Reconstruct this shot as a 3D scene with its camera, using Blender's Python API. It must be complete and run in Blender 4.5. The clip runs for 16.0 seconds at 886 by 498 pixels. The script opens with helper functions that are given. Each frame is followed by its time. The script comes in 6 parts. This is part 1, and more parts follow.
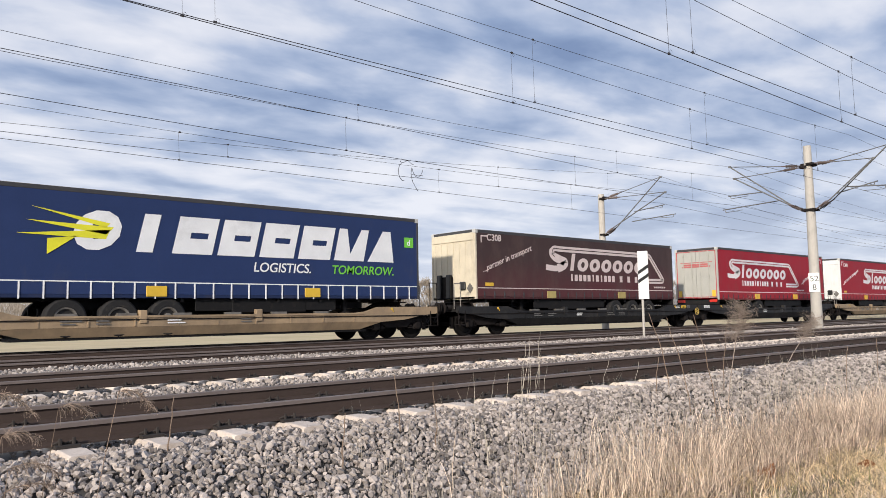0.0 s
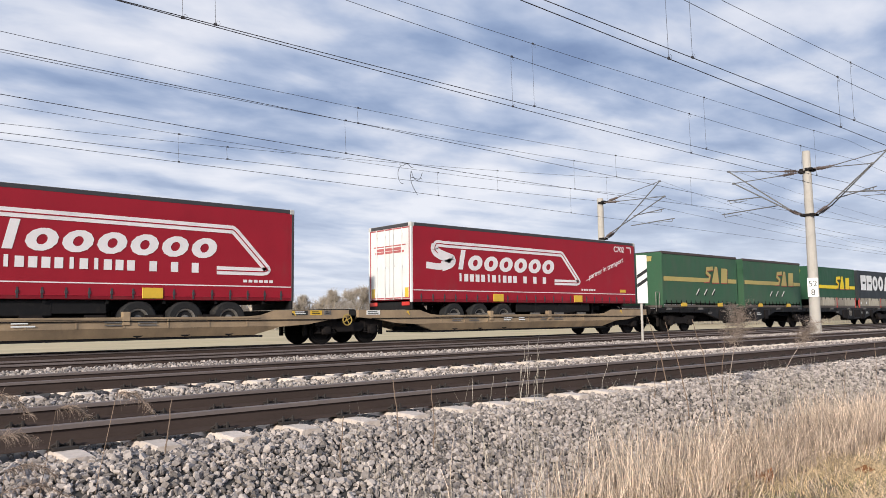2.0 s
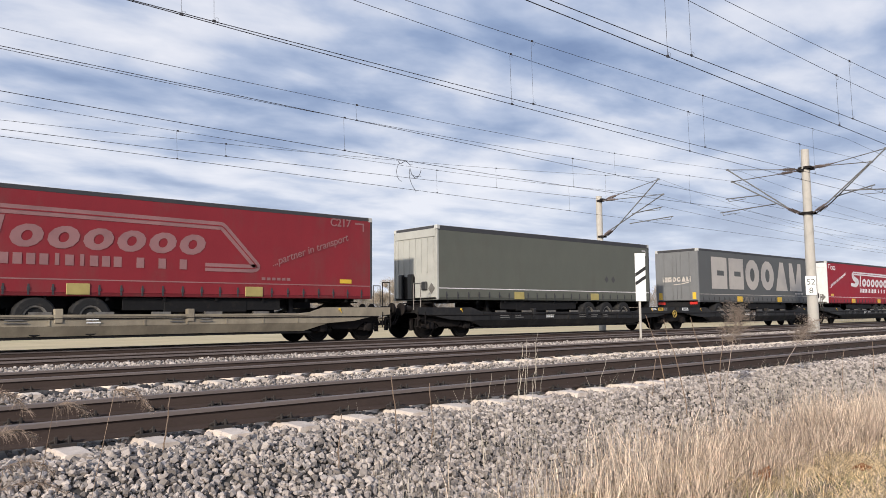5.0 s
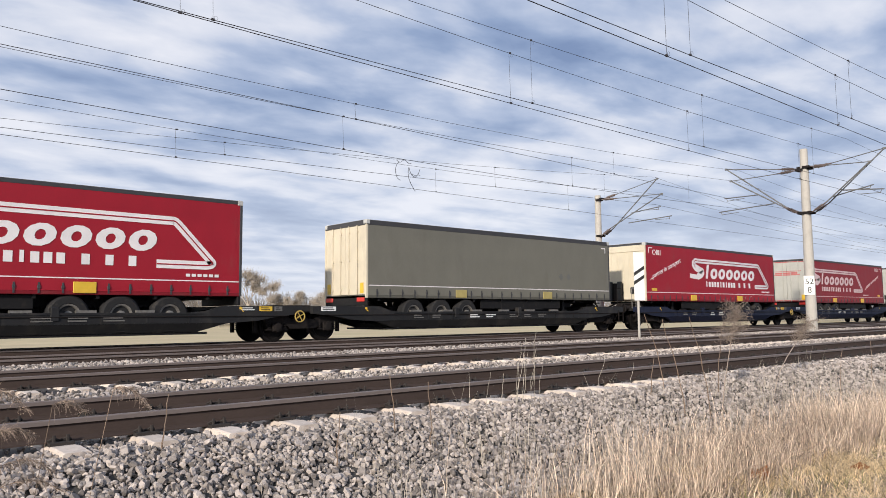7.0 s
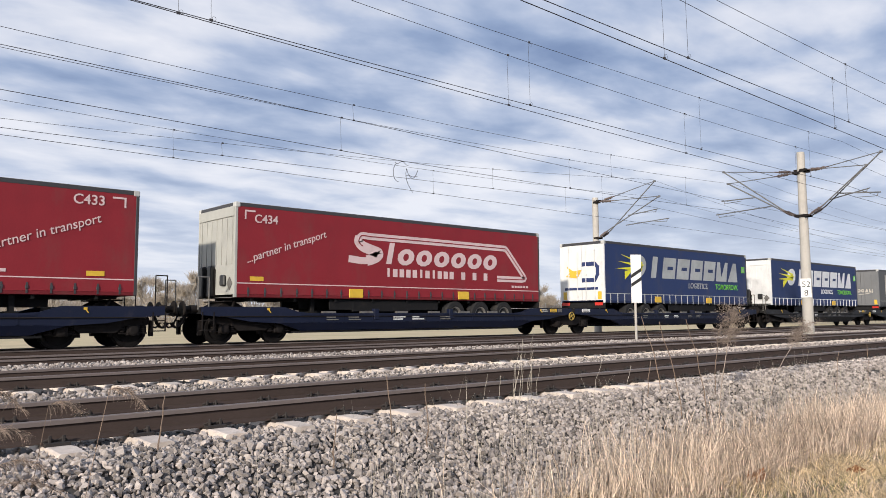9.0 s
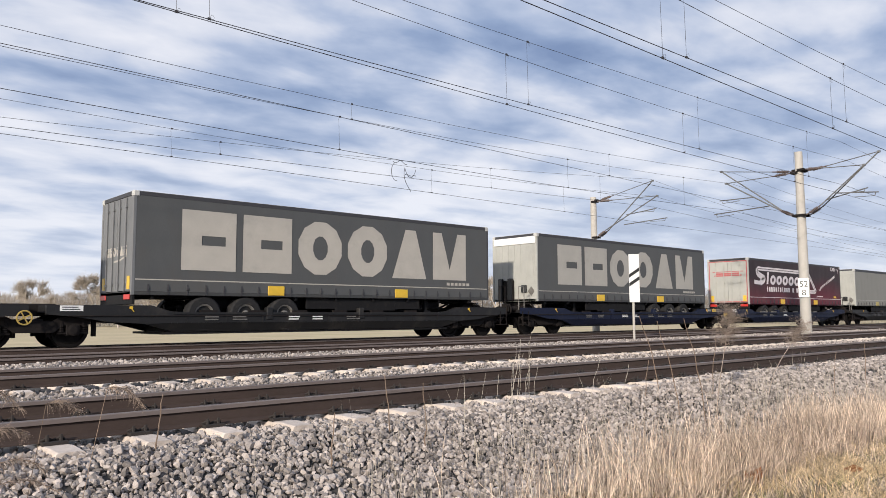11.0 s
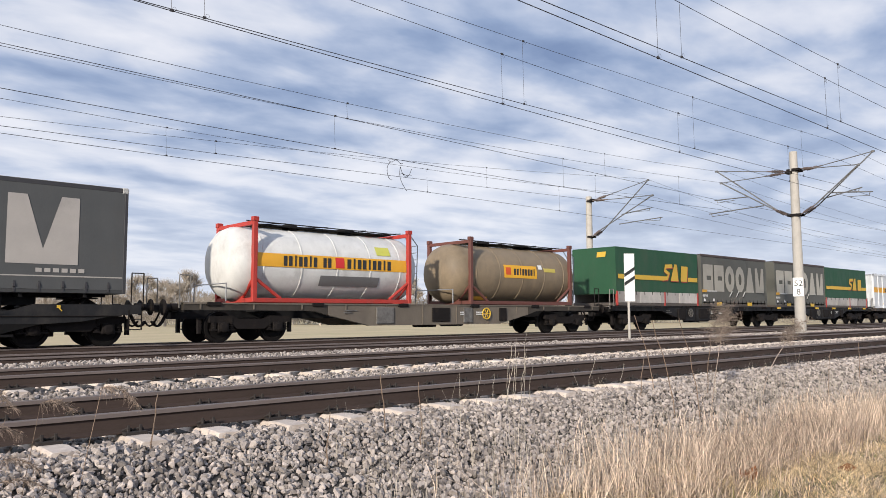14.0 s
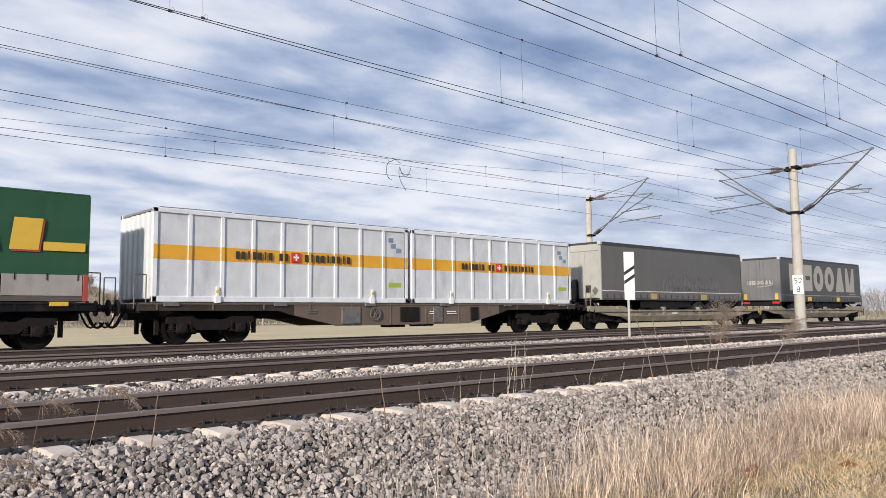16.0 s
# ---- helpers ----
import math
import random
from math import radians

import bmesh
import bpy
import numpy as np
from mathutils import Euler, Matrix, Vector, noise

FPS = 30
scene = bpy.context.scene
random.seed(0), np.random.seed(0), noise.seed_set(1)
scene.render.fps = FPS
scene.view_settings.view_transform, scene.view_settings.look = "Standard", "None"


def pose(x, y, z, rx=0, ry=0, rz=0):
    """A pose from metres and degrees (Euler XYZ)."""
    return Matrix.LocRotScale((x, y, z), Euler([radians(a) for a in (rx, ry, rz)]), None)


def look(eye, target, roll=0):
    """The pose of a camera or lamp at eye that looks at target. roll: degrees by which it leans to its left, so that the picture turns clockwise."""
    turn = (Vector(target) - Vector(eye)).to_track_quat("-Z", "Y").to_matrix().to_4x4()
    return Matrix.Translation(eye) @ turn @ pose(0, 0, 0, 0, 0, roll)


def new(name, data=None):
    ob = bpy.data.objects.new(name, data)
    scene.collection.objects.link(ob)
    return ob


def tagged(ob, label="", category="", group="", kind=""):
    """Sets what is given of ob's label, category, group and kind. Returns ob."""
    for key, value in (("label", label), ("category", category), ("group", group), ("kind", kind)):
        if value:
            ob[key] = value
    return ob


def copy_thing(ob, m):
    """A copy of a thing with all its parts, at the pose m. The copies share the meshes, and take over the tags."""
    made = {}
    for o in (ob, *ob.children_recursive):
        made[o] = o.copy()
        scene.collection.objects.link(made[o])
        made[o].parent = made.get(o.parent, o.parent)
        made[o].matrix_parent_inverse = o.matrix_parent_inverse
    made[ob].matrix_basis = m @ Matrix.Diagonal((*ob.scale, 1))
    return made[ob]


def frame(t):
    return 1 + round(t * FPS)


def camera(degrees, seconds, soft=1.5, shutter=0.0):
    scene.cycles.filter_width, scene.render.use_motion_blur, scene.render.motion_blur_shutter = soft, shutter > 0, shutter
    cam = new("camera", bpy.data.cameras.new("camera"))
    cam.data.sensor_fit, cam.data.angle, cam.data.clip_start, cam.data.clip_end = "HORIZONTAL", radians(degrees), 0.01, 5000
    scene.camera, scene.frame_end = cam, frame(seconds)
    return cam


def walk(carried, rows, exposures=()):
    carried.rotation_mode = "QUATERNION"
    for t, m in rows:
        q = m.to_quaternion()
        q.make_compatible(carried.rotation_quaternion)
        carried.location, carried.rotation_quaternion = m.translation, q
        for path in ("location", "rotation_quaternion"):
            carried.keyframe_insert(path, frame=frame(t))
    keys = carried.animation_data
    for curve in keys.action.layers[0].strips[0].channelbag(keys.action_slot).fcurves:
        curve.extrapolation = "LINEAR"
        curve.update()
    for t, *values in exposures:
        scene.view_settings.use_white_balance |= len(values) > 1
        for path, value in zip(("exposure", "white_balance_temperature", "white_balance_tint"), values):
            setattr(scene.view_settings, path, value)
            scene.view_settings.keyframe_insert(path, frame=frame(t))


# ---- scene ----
# ---- camera and its path ----
CAM_H = 0.80
TURNS = (
    (0.0, 41.322, 5.022, 0.926), (0.5, 41.348, 5.082, 0.891), (1.0, 41.375, 5.164, 0.849), (1.5, 41.396, 5.252, 0.721),
    (2.0, 41.400, 5.268, 0.655), (2.5, 41.388, 5.265, 0.600), (3.0, 41.400, 5.258, 0.605), (3.5, 41.449, 5.250, 0.594),
    (4.0, 41.483, 5.185, 0.584), (6.5, 41.560, 5.018, 0.476), (7.0, 41.600, 5.000, 0.450), (7.5, 41.685, 4.965, 0.470),
    (8.0, 41.726, 5.014, 0.440), (8.5, 41.771, 5.070, 0.310), (9.0, 41.801, 5.118, 0.262), (11.5, 41.989, 5.003, 0.221),
    (12.0, 42.045, 4.930, 0.239), (12.5, 42.124, 4.922, 0.247), (13.0, 42.170, 4.955, 0.280), (13.5, 42.238, 5.000, 0.225),
    (14.0, 42.279, 5.009, 0.216), (14.5, 42.319, 4.970, 0.256), (15.0, 42.322, 4.892, 0.370), (15.5, 42.317, 4.860, 0.385),
    (16.0, 42.305, 4.952, 0.510))
cam = camera(61.15, 16.0, soft=0.8)


def aim(yaw, tilt, lean):
    y, p = radians(yaw), radians(tilt)
    eye = Vector((0, 0, CAM_H))
    return look(eye, eye + Vector((math.sin(y) * math.cos(p), math.cos(y) * math.cos(p), math.sin(p))), -lean)


walk(cam, [(t, aim(a, b, c)) for t, a, b, c in TURNS])

# ---- plan: x along the tracks, y across them, z from the rail tops ----
TRACKS = (7.28, 12.34, 17.20, 21.78)   # centre lines; the train runs on the last one
TRAIN_Y = TRACKS[3]
SPEED = 27.85                          # metres a second, towards -x
SLEEPER_STEP, SLEEPER_X = 0.655, 1.70
random.seed(4)
rng = np.random.default_rng(7)

# ---- daylight: bright overcast with a veiled sun behind the camera ----
world = bpy.data.worlds.new("sky")
scene.world = world
world.use_nodes = True
wt = world.node_tree
wt.nodes.clear()


def wn(kind, **vals):
    n = wt.nodes.new(kind)
    for k, v in vals.items():
        n.inputs[k].default_value = v
    return n


def wmath(op, a, b=None, clamp=False):
    n = wt.nodes.new("ShaderNodeMath")
    n.operation, n.use_clamp = op, clamp
    for i, v in enumerate((a, b)):
        if v is None:
            continue
        if hasattr(v, "is_linked"):
            wt.links.new(v, n.inputs[i])
        else:
            n.inputs[i].default_value = v
    return n.outputs[0]


SUN_EL, SUN_AZ = 19.5, 245   # degrees; azimuth clockwise from +y
sky = wt.nodes.new("ShaderNodeTexSky")
sky.sky_type, sky.sun_disc = "NISHITA", False
sky.sun_elevation, sky.sun_rotation = radians(SUN_EL), radians(SUN_AZ)
coord = wt.nodes.new("ShaderNodeTexCoord")
sep = wt.nodes.new("ShaderNodeSeparateXYZ")
wt.links.new(coord.outputs["Generated"], sep.inputs[0])
zz = wmath("MAXIMUM", sep.outputs[2], 0.0)
den = wmath("ADD", zz, 0.13)
cx, cy = wmath("DIVIDE", sep.outputs[0], den), wmath("DIVIDE", sep.outputs[1], den)
comb = wt.nodes.new("ShaderNodeCombineXYZ")
wt.links.new(cx, comb.inputs[0])
wt.links.new(cy, comb.inputs[1])
mp = wt.nodes.new("ShaderNodeMapping")
mp.inputs["Location"].default_value = (2.35, 0.86, 0)
mp.inputs["Rotation"].default_value = (0, 0, radians(38))
mp.inputs["Scale"].default_value = (0.85, 1.2, 1)
wt.links.new(comb.outputs[0], mp.inputs["Vector"])
big = wn("ShaderNodeTexNoise", Scale=0.75, Detail=4.0, Roughness=0.5, Distortion=0.35)
fine = wn("ShaderNodeTexNoise", Scale=3.0, Detail=5.0, Roughness=0.5, Distortion=0.15)
for n in (big, fine):
    wt.links.new(mp.outputs[0], n.inputs["Vector"])
mixv = wmath("ADD", wmath("MULTIPLY", big.outputs["Fac"], 0.42), wmath("MULTIPLY", fine.outputs["Fac"], 0.46))
mixv = wmath("ADD", mixv, 0.07)
# thinner, brighter cloud towards the sun's side
toward = wmath("ADD", wmath("MULTIPLY", sep.outputs[0], -0.64), wmath("MULTIPLY", sep.outputs[1], 0.77))
mixv = wmath("ADD", mixv, wmath("MULTIPLY", wmath("MAXIMUM", wmath("SUBTRACT", toward, 0.15), 0.0), 0.13))
# cloud masses: thicker (-) and thinner (+) places in the deck, as centre, half-lengths along and across, amount
for px, py, ra, rb, amount in ((1.18, 2.02, 0.30, 0.42, -0.10), (1.60, 1.40, 0.38, 0.16, -0.03), (0.62, 1.78, 0.30, 0.28, 0.045), (0.98, 1.56, 0.16, 0.12, 0.015),
                               (1.12, 2.85, 0.45, 0.35, 0.03), (0.60, 2.35, 0.30, 0.16, -0.04), (2.9, 2.6, 0.9, 0.5, 0.07), (2.45, 1.55, 0.55, 0.35, 0.06), (1.30, 1.62, 0.2, 0.2, -0.03)):
    dx = wmath("DIVIDE", wmath("SUBTRACT", cx, px), ra)
    dy = wmath("DIVIDE", wmath("SUBTRACT", cy, py), rb)
    d2 = wmath("ADD", wmath("MULTIPLY", dx, dx), wmath("MULTIPLY", dy, dy))
    mixv = wmath("ADD", mixv, wmath("MULTIPLY", wmath("POWER", 0.4, d2), amount))
ramp = wt.nodes.new("ShaderNodeValToRGB")
els = ramp.color_ramp.elements
els[0].position, els[0].color = 0.40, (0.235, 0.325, 0.54, 1)
els[1].position, els[1].color = 0.65, (0.93, 0.945, 1.03, 1)
for p, c in ((0.46, (0.34, 0.44, 0.66, 1)), (0.52, (0.52, 0.605, 0.80, 1)), (0.58, (0.755, 0.80, 0.93, 1))):
    e = els.new(p)
    e.color = c
wt.links.new(mixv, ramp.inputs[0])
low = wmath("POWER", wmath("SUBTRACT", 1.0, wmath("MULTIPLY", zz, 2.6), True), 2.5)
hz = wt.nodes.new("ShaderNodeMixRGB")
hz.inputs[2].default_value = (0.90, 0.94, 1.05, 1)
wt.links.new(wmath("MULTIPLY", low, 0.85), hz.inputs[0])
wt.links.new(ramp.outputs[0], hz.inputs[1])
cloud = wn("ShaderNodeBackground", Strength=1.0)
wt.links.new(hz.outputs[0], cloud.inputs[0])
clear = wn("ShaderNodeBackground", Strength=0.06)
wt.links.new(sky.outputs[0], clear.inputs[0])
both = wt.nodes.new("ShaderNodeMixShader")
both.inputs[0].default_value = 0.9
wt.links.new(clear.outputs[0], both.inputs[1])
wt.links.new(cloud.outputs[0], both.inputs[2])
wt.links.new(both.outputs[0], wt.nodes.new("ShaderNodeOutputWorld").inputs[0])

sun = new("sun", bpy.data.lights.new("sun", "SUN"))
sun.data.energy, sun.data.angle, sun.data.color = 4.8, radians(2.0), (1.0, 0.90, 0.78)
sd = Vector((math.sin(radians(SUN_AZ)) * math.cos(radians(SUN_EL)), math.cos(radians(SUN_AZ)) * math.cos(radians(SUN_EL)), math.sin(radians(SUN_EL))))
sun.matrix_world = look(sd * 50, (0, 0, 0))
scene.view_settings.exposure = -0.04


# ---- materials ----
def mat(name, rgb, rough=0.6, metal=0.0, var=0.25, grain=8.0, fine=90.0, bump=0.2, dirt=None, dirt_amt=0.0, per=0.0, spec=0.5, stretch=(1, 1, 1), soot=None):
    """A painted, bare or weathered surface: two scales of tone, fine relief, optional dirt patches and a tone per piece."""
    m = bpy.data.materials.new(name)
    m.use_nodes = True
    t = m.node_tree
    b = t.nodes["Principled BSDF"]
    b.inputs["Metallic"].default_value, b.inputs["Specular IOR Level"].default_value = metal, spec
    co = t.nodes.new("ShaderNodeTexCoord")
    ma = t.nodes.new("ShaderNodeMapping")
    ma.inputs["Scale"].default_value = stretch
    t.links.new(co.outputs["Object"], ma.inputs[0])

    def noise_tex(scale, detail=4.0, rough_=0.6):
        n = t.nodes.new("ShaderNodeTexNoise")
        n.inputs["Scale"].default_value, n.inputs["Detail"].default_value, n.inputs["Roughness"].default_value = scale, detail, rough_
        t.links.new(ma.outputs[0], n.inputs["Vector"])
        return n.outputs["Fac"]

    def mth(op, a, c):
        n = t.nodes.new("ShaderNodeMath")
        n.operation = op
        for i, v in enumerate((a, c)):
            if hasattr(v, "is_linked"):
                t.links.new(v, n.inputs[i])
            else:
                n.inputs[i].default_value = v
        return n.outputs[0]

    na, nb = noise_tex(grain), noise_tex(fine, 3.0)
    tone = mth("ADD", mth("MULTIPLY", mth("SUBTRACT", na, 0.5), var * 2.2), mth("MULTIPLY", mth("SUBTRACT", nb, 0.5), var * 1.2))
    if per:
        oi = t.nodes.new("ShaderNodeObjectInfo")
        ge = t.nodes.new("ShaderNodeNewGeometry")
        rnd = mth("FRACT", mth("ADD", oi.outputs["Random"], ge.outputs["Random Per Island"]), 0.0)
        tone = mth("ADD", tone, mth("MULTIPLY", mth("SUBTRACT", rnd, 0.5), per * 2))
    tone = mth("MAXIMUM", mth("ADD", tone, 1.0), 0.05)
    hsv = t.nodes.new("ShaderNodeHueSaturation")
    hsv.inputs["Color"].default_value = (*rgb, 1)
    t.links.new(tone, hsv.inputs["Value"])
    out = hsv.outputs[0]
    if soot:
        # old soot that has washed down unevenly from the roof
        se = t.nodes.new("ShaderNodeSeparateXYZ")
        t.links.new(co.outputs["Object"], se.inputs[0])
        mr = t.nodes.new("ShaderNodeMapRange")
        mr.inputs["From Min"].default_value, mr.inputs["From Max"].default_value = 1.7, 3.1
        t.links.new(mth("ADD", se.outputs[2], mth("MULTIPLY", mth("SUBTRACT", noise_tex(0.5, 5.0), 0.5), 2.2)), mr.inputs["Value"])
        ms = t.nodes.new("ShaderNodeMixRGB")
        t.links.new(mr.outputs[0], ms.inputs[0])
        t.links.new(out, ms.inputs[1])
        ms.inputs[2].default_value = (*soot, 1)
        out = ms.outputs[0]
    if dirt:
        mx = t.nodes.new("ShaderNodeMixRGB")
        rp = t.nodes.new("ShaderNodeValToRGB")
        rp.color_ramp.elements[0].position, rp.color_ramp.elements[1].position = 0.62 - 0.3 * dirt_amt, 0.80 - 0.2 * dirt_amt
        t.links.new(noise_tex(grain * 0.45, 6.0, 0.68), rp.inputs[0])
        t.links.new(mth("MULTIPLY", rp.outputs[0], min(1.0, 0.45 + dirt_amt * 0.5)), mx.inputs[0])
        t.links.new(out, mx.inputs[1])
        mx.inputs[2].default_value = (*dirt, 1)
        out = mx.outputs[0]
    t.links.new(out, b.inputs["Base Color"])
    t.links.new(mth("ADD", rough - 0.1, mth("MULTIPLY", na, 0.2)), b.inputs["Roughness"])
    if bump:
        bp = t.nodes.new("ShaderNodeBump")
        bp.inputs["Strength"].default_value, bp.inputs["Distance"].default_value = bump, 0.01
        t.links.new(mth("ADD", mth("MULTIPLY", na, 0.6), mth("MULTIPLY", nb, 0.4)), bp.inputs["Height"])
        t.links.new(bp.outputs[0], b.inputs["Normal"])
    return m


GRIME = (0.075, 0.062, 0.05)
M = {
    # bed under loose stones, near black: the gaps' shade is in its colour
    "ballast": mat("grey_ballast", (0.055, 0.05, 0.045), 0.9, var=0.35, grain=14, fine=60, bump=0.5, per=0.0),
    "stone": mat("crushed_stone", (0.320, 0.281, 0.256), 0.8, var=0.34, grain=22, fine=75, bump=0.6, per=0.62),
    "dirt": mat("dry_soil", (0.11, 0.085, 0.055), 0.95, var=0.4, grain=3, fine=40, bump=0.6),
    "field": mat("stubble_field", (0.52, 0.425, 0.255), 0.95, var=0.25, grain=0.15, fine=2.5, bump=0.3, dirt=(0.32, 0.32, 0.15), dirt_amt=0.28),
    "concrete": mat("sleeper_concrete", (0.64, 0.555, 0.485), 0.85, var=0.18, grain=9, fine=80, bump=0.35, dirt=(0.30, 0.22, 0.17), dirt_amt=0.3, per=0.14),
    "rail": mat("rusty_rail", (0.064, 0.047, 0.041), 0.75, 0.0, spec=0.12, var=0.25, grain=4, fine=60, bump=0.25, stretch=(0.3, 1, 1)),
    "railtop": mat("worn_rail_head", (0.16, 0.13, 0.118), 0.6, 0.1, var=0.2, grain=3, fine=60, bump=0.1, stretch=(0.2, 1, 1)),
    "clip": mat("rusty_clip", (0.025, 0.02, 0.018), 0.8, 0.0, var=0.3, bump=0.2),
    "mast": mat("spun_concrete", (0.45, 0.425, 0.385), 0.8, var=0.12, grain=3, fine=70, bump=0.2, dirt=(0.33, 0.30, 0.26), dirt_amt=0.3),
    "steel": mat("galvanised_steel", (0.30, 0.31, 0.32), 0.5, 0.5, var=0.2, grain=6),
    "bracket": mat("weathered_bracket_steel", (0.17, 0.17, 0.17), 0.6, 0.4, var=0.2, grain=6),
    "insul": mat("brown_insulator", (0.13, 0.10, 0.09), 0.3, var=0.1, bump=0),
    "wire": mat("copper_wire", (0.045, 0.042, 0.045), 0.55, 0.3, var=0.1, bump=0),
    "white": mat("white_enamel", (0.80, 0.80, 0.78), 0.4, var=0.06, grain=5, bump=0.05, dirt=(0.55, 0.52, 0.47), dirt_amt=0.1),
    "black": mat("black_paint", (0.02, 0.02, 0.02), 0.45, var=0.15, bump=0.05),
    "wheel": mat("sooty_wheel_steel", (0.009, 0.008, 0.008), 0.7, 0.1, var=0.3, grain=10, bump=0.2, spec=0.15),
    "bogie": mat("sooty_bogie_steel", (0.017, 0.0145, 0.014), 0.75, 0.1, var=0.35, grain=7, bump=0.3, dirt=(0.045, 0.034, 0.026), dirt_amt=0.25, spec=0.15),
    "tyre": mat("black_tyre", (0.022, 0.022, 0.023), 0.8, var=0.2, grain=9, bump=0.2, dirt=(0.09, 0.08, 0.065), dirt_amt=0.25, spec=0.2),
    "rim": mat("dirty_wheel_rim", (0.20, 0.19, 0.175), 0.55, 0.4, var=0.3, grain=9, bump=0.1, dirt=GRIME, dirt_amt=0.5),
    "under": mat("dark_chassis_paint", (0.013, 0.013, 0.014), 0.7, var=0.3, grain=6, bump=0.2, dirt=(0.04, 0.034, 0.028), dirt_amt=0.3, spec=0.15),
    "yellow": mat("yellow_marker", (0.70, 0.45, 0.04), 0.45, var=0.12, grain=8, bump=0.05, dirt=(0.35, 0.24, 0.08), dirt_amt=0.25),
    "redlamp": mat("red_marker", (0.55, 0.03, 0.02), 0.35, var=0.1, bump=0.05),
    "green": mat("green_marker", (0.16, 0.55, 0.05), 0.45, var=0.1, bump=0.05),
    "straw": mat("dry_grass", (0.61, 0.485, 0.38), 0.85, var=0.15, grain=2, fine=30, bump=0, per=0.7),
    "yellowgrass": mat("yellowed_grass", (0.58, 0.44, 0.265), 0.85, var=0.2, grain=3, fine=30, bump=0, per=0.8),
    "greengrass": mat("winter_grass", (0.20, 0.20, 0.07), 0.8, var=0.2, grain=2, fine=30, bump=0, per=0.45),
    "drab": mat("withered_grass", (0.29, 0.22, 0.17), 0.85, var=0.15, grain=2, fine=30, bump=0, per=0.75),
    "weed": mat("dead_weed", (0.23, 0.165, 0.12), 0.85, var=0.2, grain=6, bump=0, per=0.3),
    "palestem": mat("bleached_stem", (0.42, 0.375, 0.31), 0.8, var=0.15, grain=6, bump=0, per=0.25),
    "leafdead": mat("fallen_leaf", (0.26, 0.10, 0.035), 0.8, var=0.25, grain=12, bump=0.1),
    "seed": mat("dry_seed_head", (0.28, 0.225, 0.185), 0.9, var=0.2, grain=6, bump=0, per=0.4),
    # far twigs: distance haze is put into this paler colour
    "bark": mat("bare_twigs", (0.37, 0.325, 0.275), 0.9, var=0.2, grain=1, bump=0, per=0.3),
}


def part(name, bm, material, parent=None, label="", smooth=False, kind=""):
    me = bpy.data.meshes.new(name)
    if isinstance(bm, bmesh.types.BMesh):
        bmesh.ops.recalc_face_normals(bm, faces=bm.faces)
        bm.to_mesh(me)
        bm.free()
    else:
        me.from_pydata(*bm)
    if smooth:
        for p in me.polygons:
            p.use_smooth = True
    me.materials.append(M[material] if isinstance(material, str) else material)
    ob = new(name, me)
    ob.parent = parent
    if label:
        ob["label"] = label
    if kind:
        ob["kind"] = kind
    return ob


def share(ob, parent, m):
    """The same mesh once more, as an object of its own."""
    o = new(ob.name.split(".")[0], ob.data)
    o.parent, o.matrix_basis = parent, m
    return o


def B():
    return bmesh.new()


def box(bm, x0, x1, y0, y1, z0, z1, bevel=0.0):
    vs = [bm.verts.new((x, y, z)) for x in (x0, x1) for y in (y0, y1) for z in (z0, z1)]
    fs = [bm.faces.new([vs[i] for i in q]) for q in ((0, 1, 3, 2), (4, 6, 7, 5), (0, 4, 5, 1), (2, 3, 7, 6), (0, 2, 6, 4), (1, 5, 7, 3))]
    if bevel:
        bmesh.ops.bevel(bm, geom=list({e for f in fs for e in f.edges}), offset=bevel, segments=1, affect="EDGES", profile=0.5)
    return bm


def prism(bm, outline, y0, y1):
    """An outline in x and z, pulled from y0 to y1."""
    a = [bm.verts.new((x, y0, z)) for x, z in outline]
    b = [bm.verts.new((x, y1, z)) for x, z in outline]
    n = len(a)
    bm.faces.new(a)
    bm.faces.new(b[::-1])
    for i in range(n):
        bm.faces.new((a[i], b[i], b[(i + 1) % n], a[(i + 1) % n]))
    return bm


def rod(bm, a, b, r, n=8, r2=None, caps=True):
    a, b = Vector(a), Vector(b)
    q = (b - a).to_track_quat("Z", "Y")
    r2 = r if r2 is None else r2
    ring = [[bm.verts.new(p + q @ Vector((math.cos(k * math.tau / n) * s, math.sin(k * math.tau / n) * s, 0))) for k in range(n)] for p, s in ((a, r), (b, r2))]
    for k in range(n):
        bm.faces.new((ring[0][k], ring[0][(k + 1) % n], ring[1][(k + 1) % n], ring[1][k]))
    if caps:
        bm.faces.new(ring[0][::-1])
        bm.faces.new(ring[1])
    return bm


def tube(bm, pts, r, n=6, r2=None):
    """One bent rod through points, thinning to r2."""
    pts = [Vector(p) for p in pts]
    r2 = r if r2 is None else r2
    rings = []
    for i, p in enumerate(pts):
        d = (pts[min(i + 1, len(pts) - 1)] - pts[max(i - 1, 0)]).normalized()
        q = d.to_track_quat("Z", "Y")
        s = r + (r2 - r) * i / max(1, len(pts) - 1)
        rings.append([bm.verts.new(p + q @ Vector((math.cos(k * math.tau / n) * s, math.sin(k * math.tau / n) * s, 0))) for k in range(n)])
    for a, b in zip(rings, rings[1:]):
        off = min(range(n), key=lambda o: sum((a[k].co - b[(k + o) % n].co).length for k in range(n)))
        for k in range(n):
            bm.faces.new((a[k], a[(k + 1) % n], b[(k + 1 + off) % n], b[(k + off) % n]))
    return bm


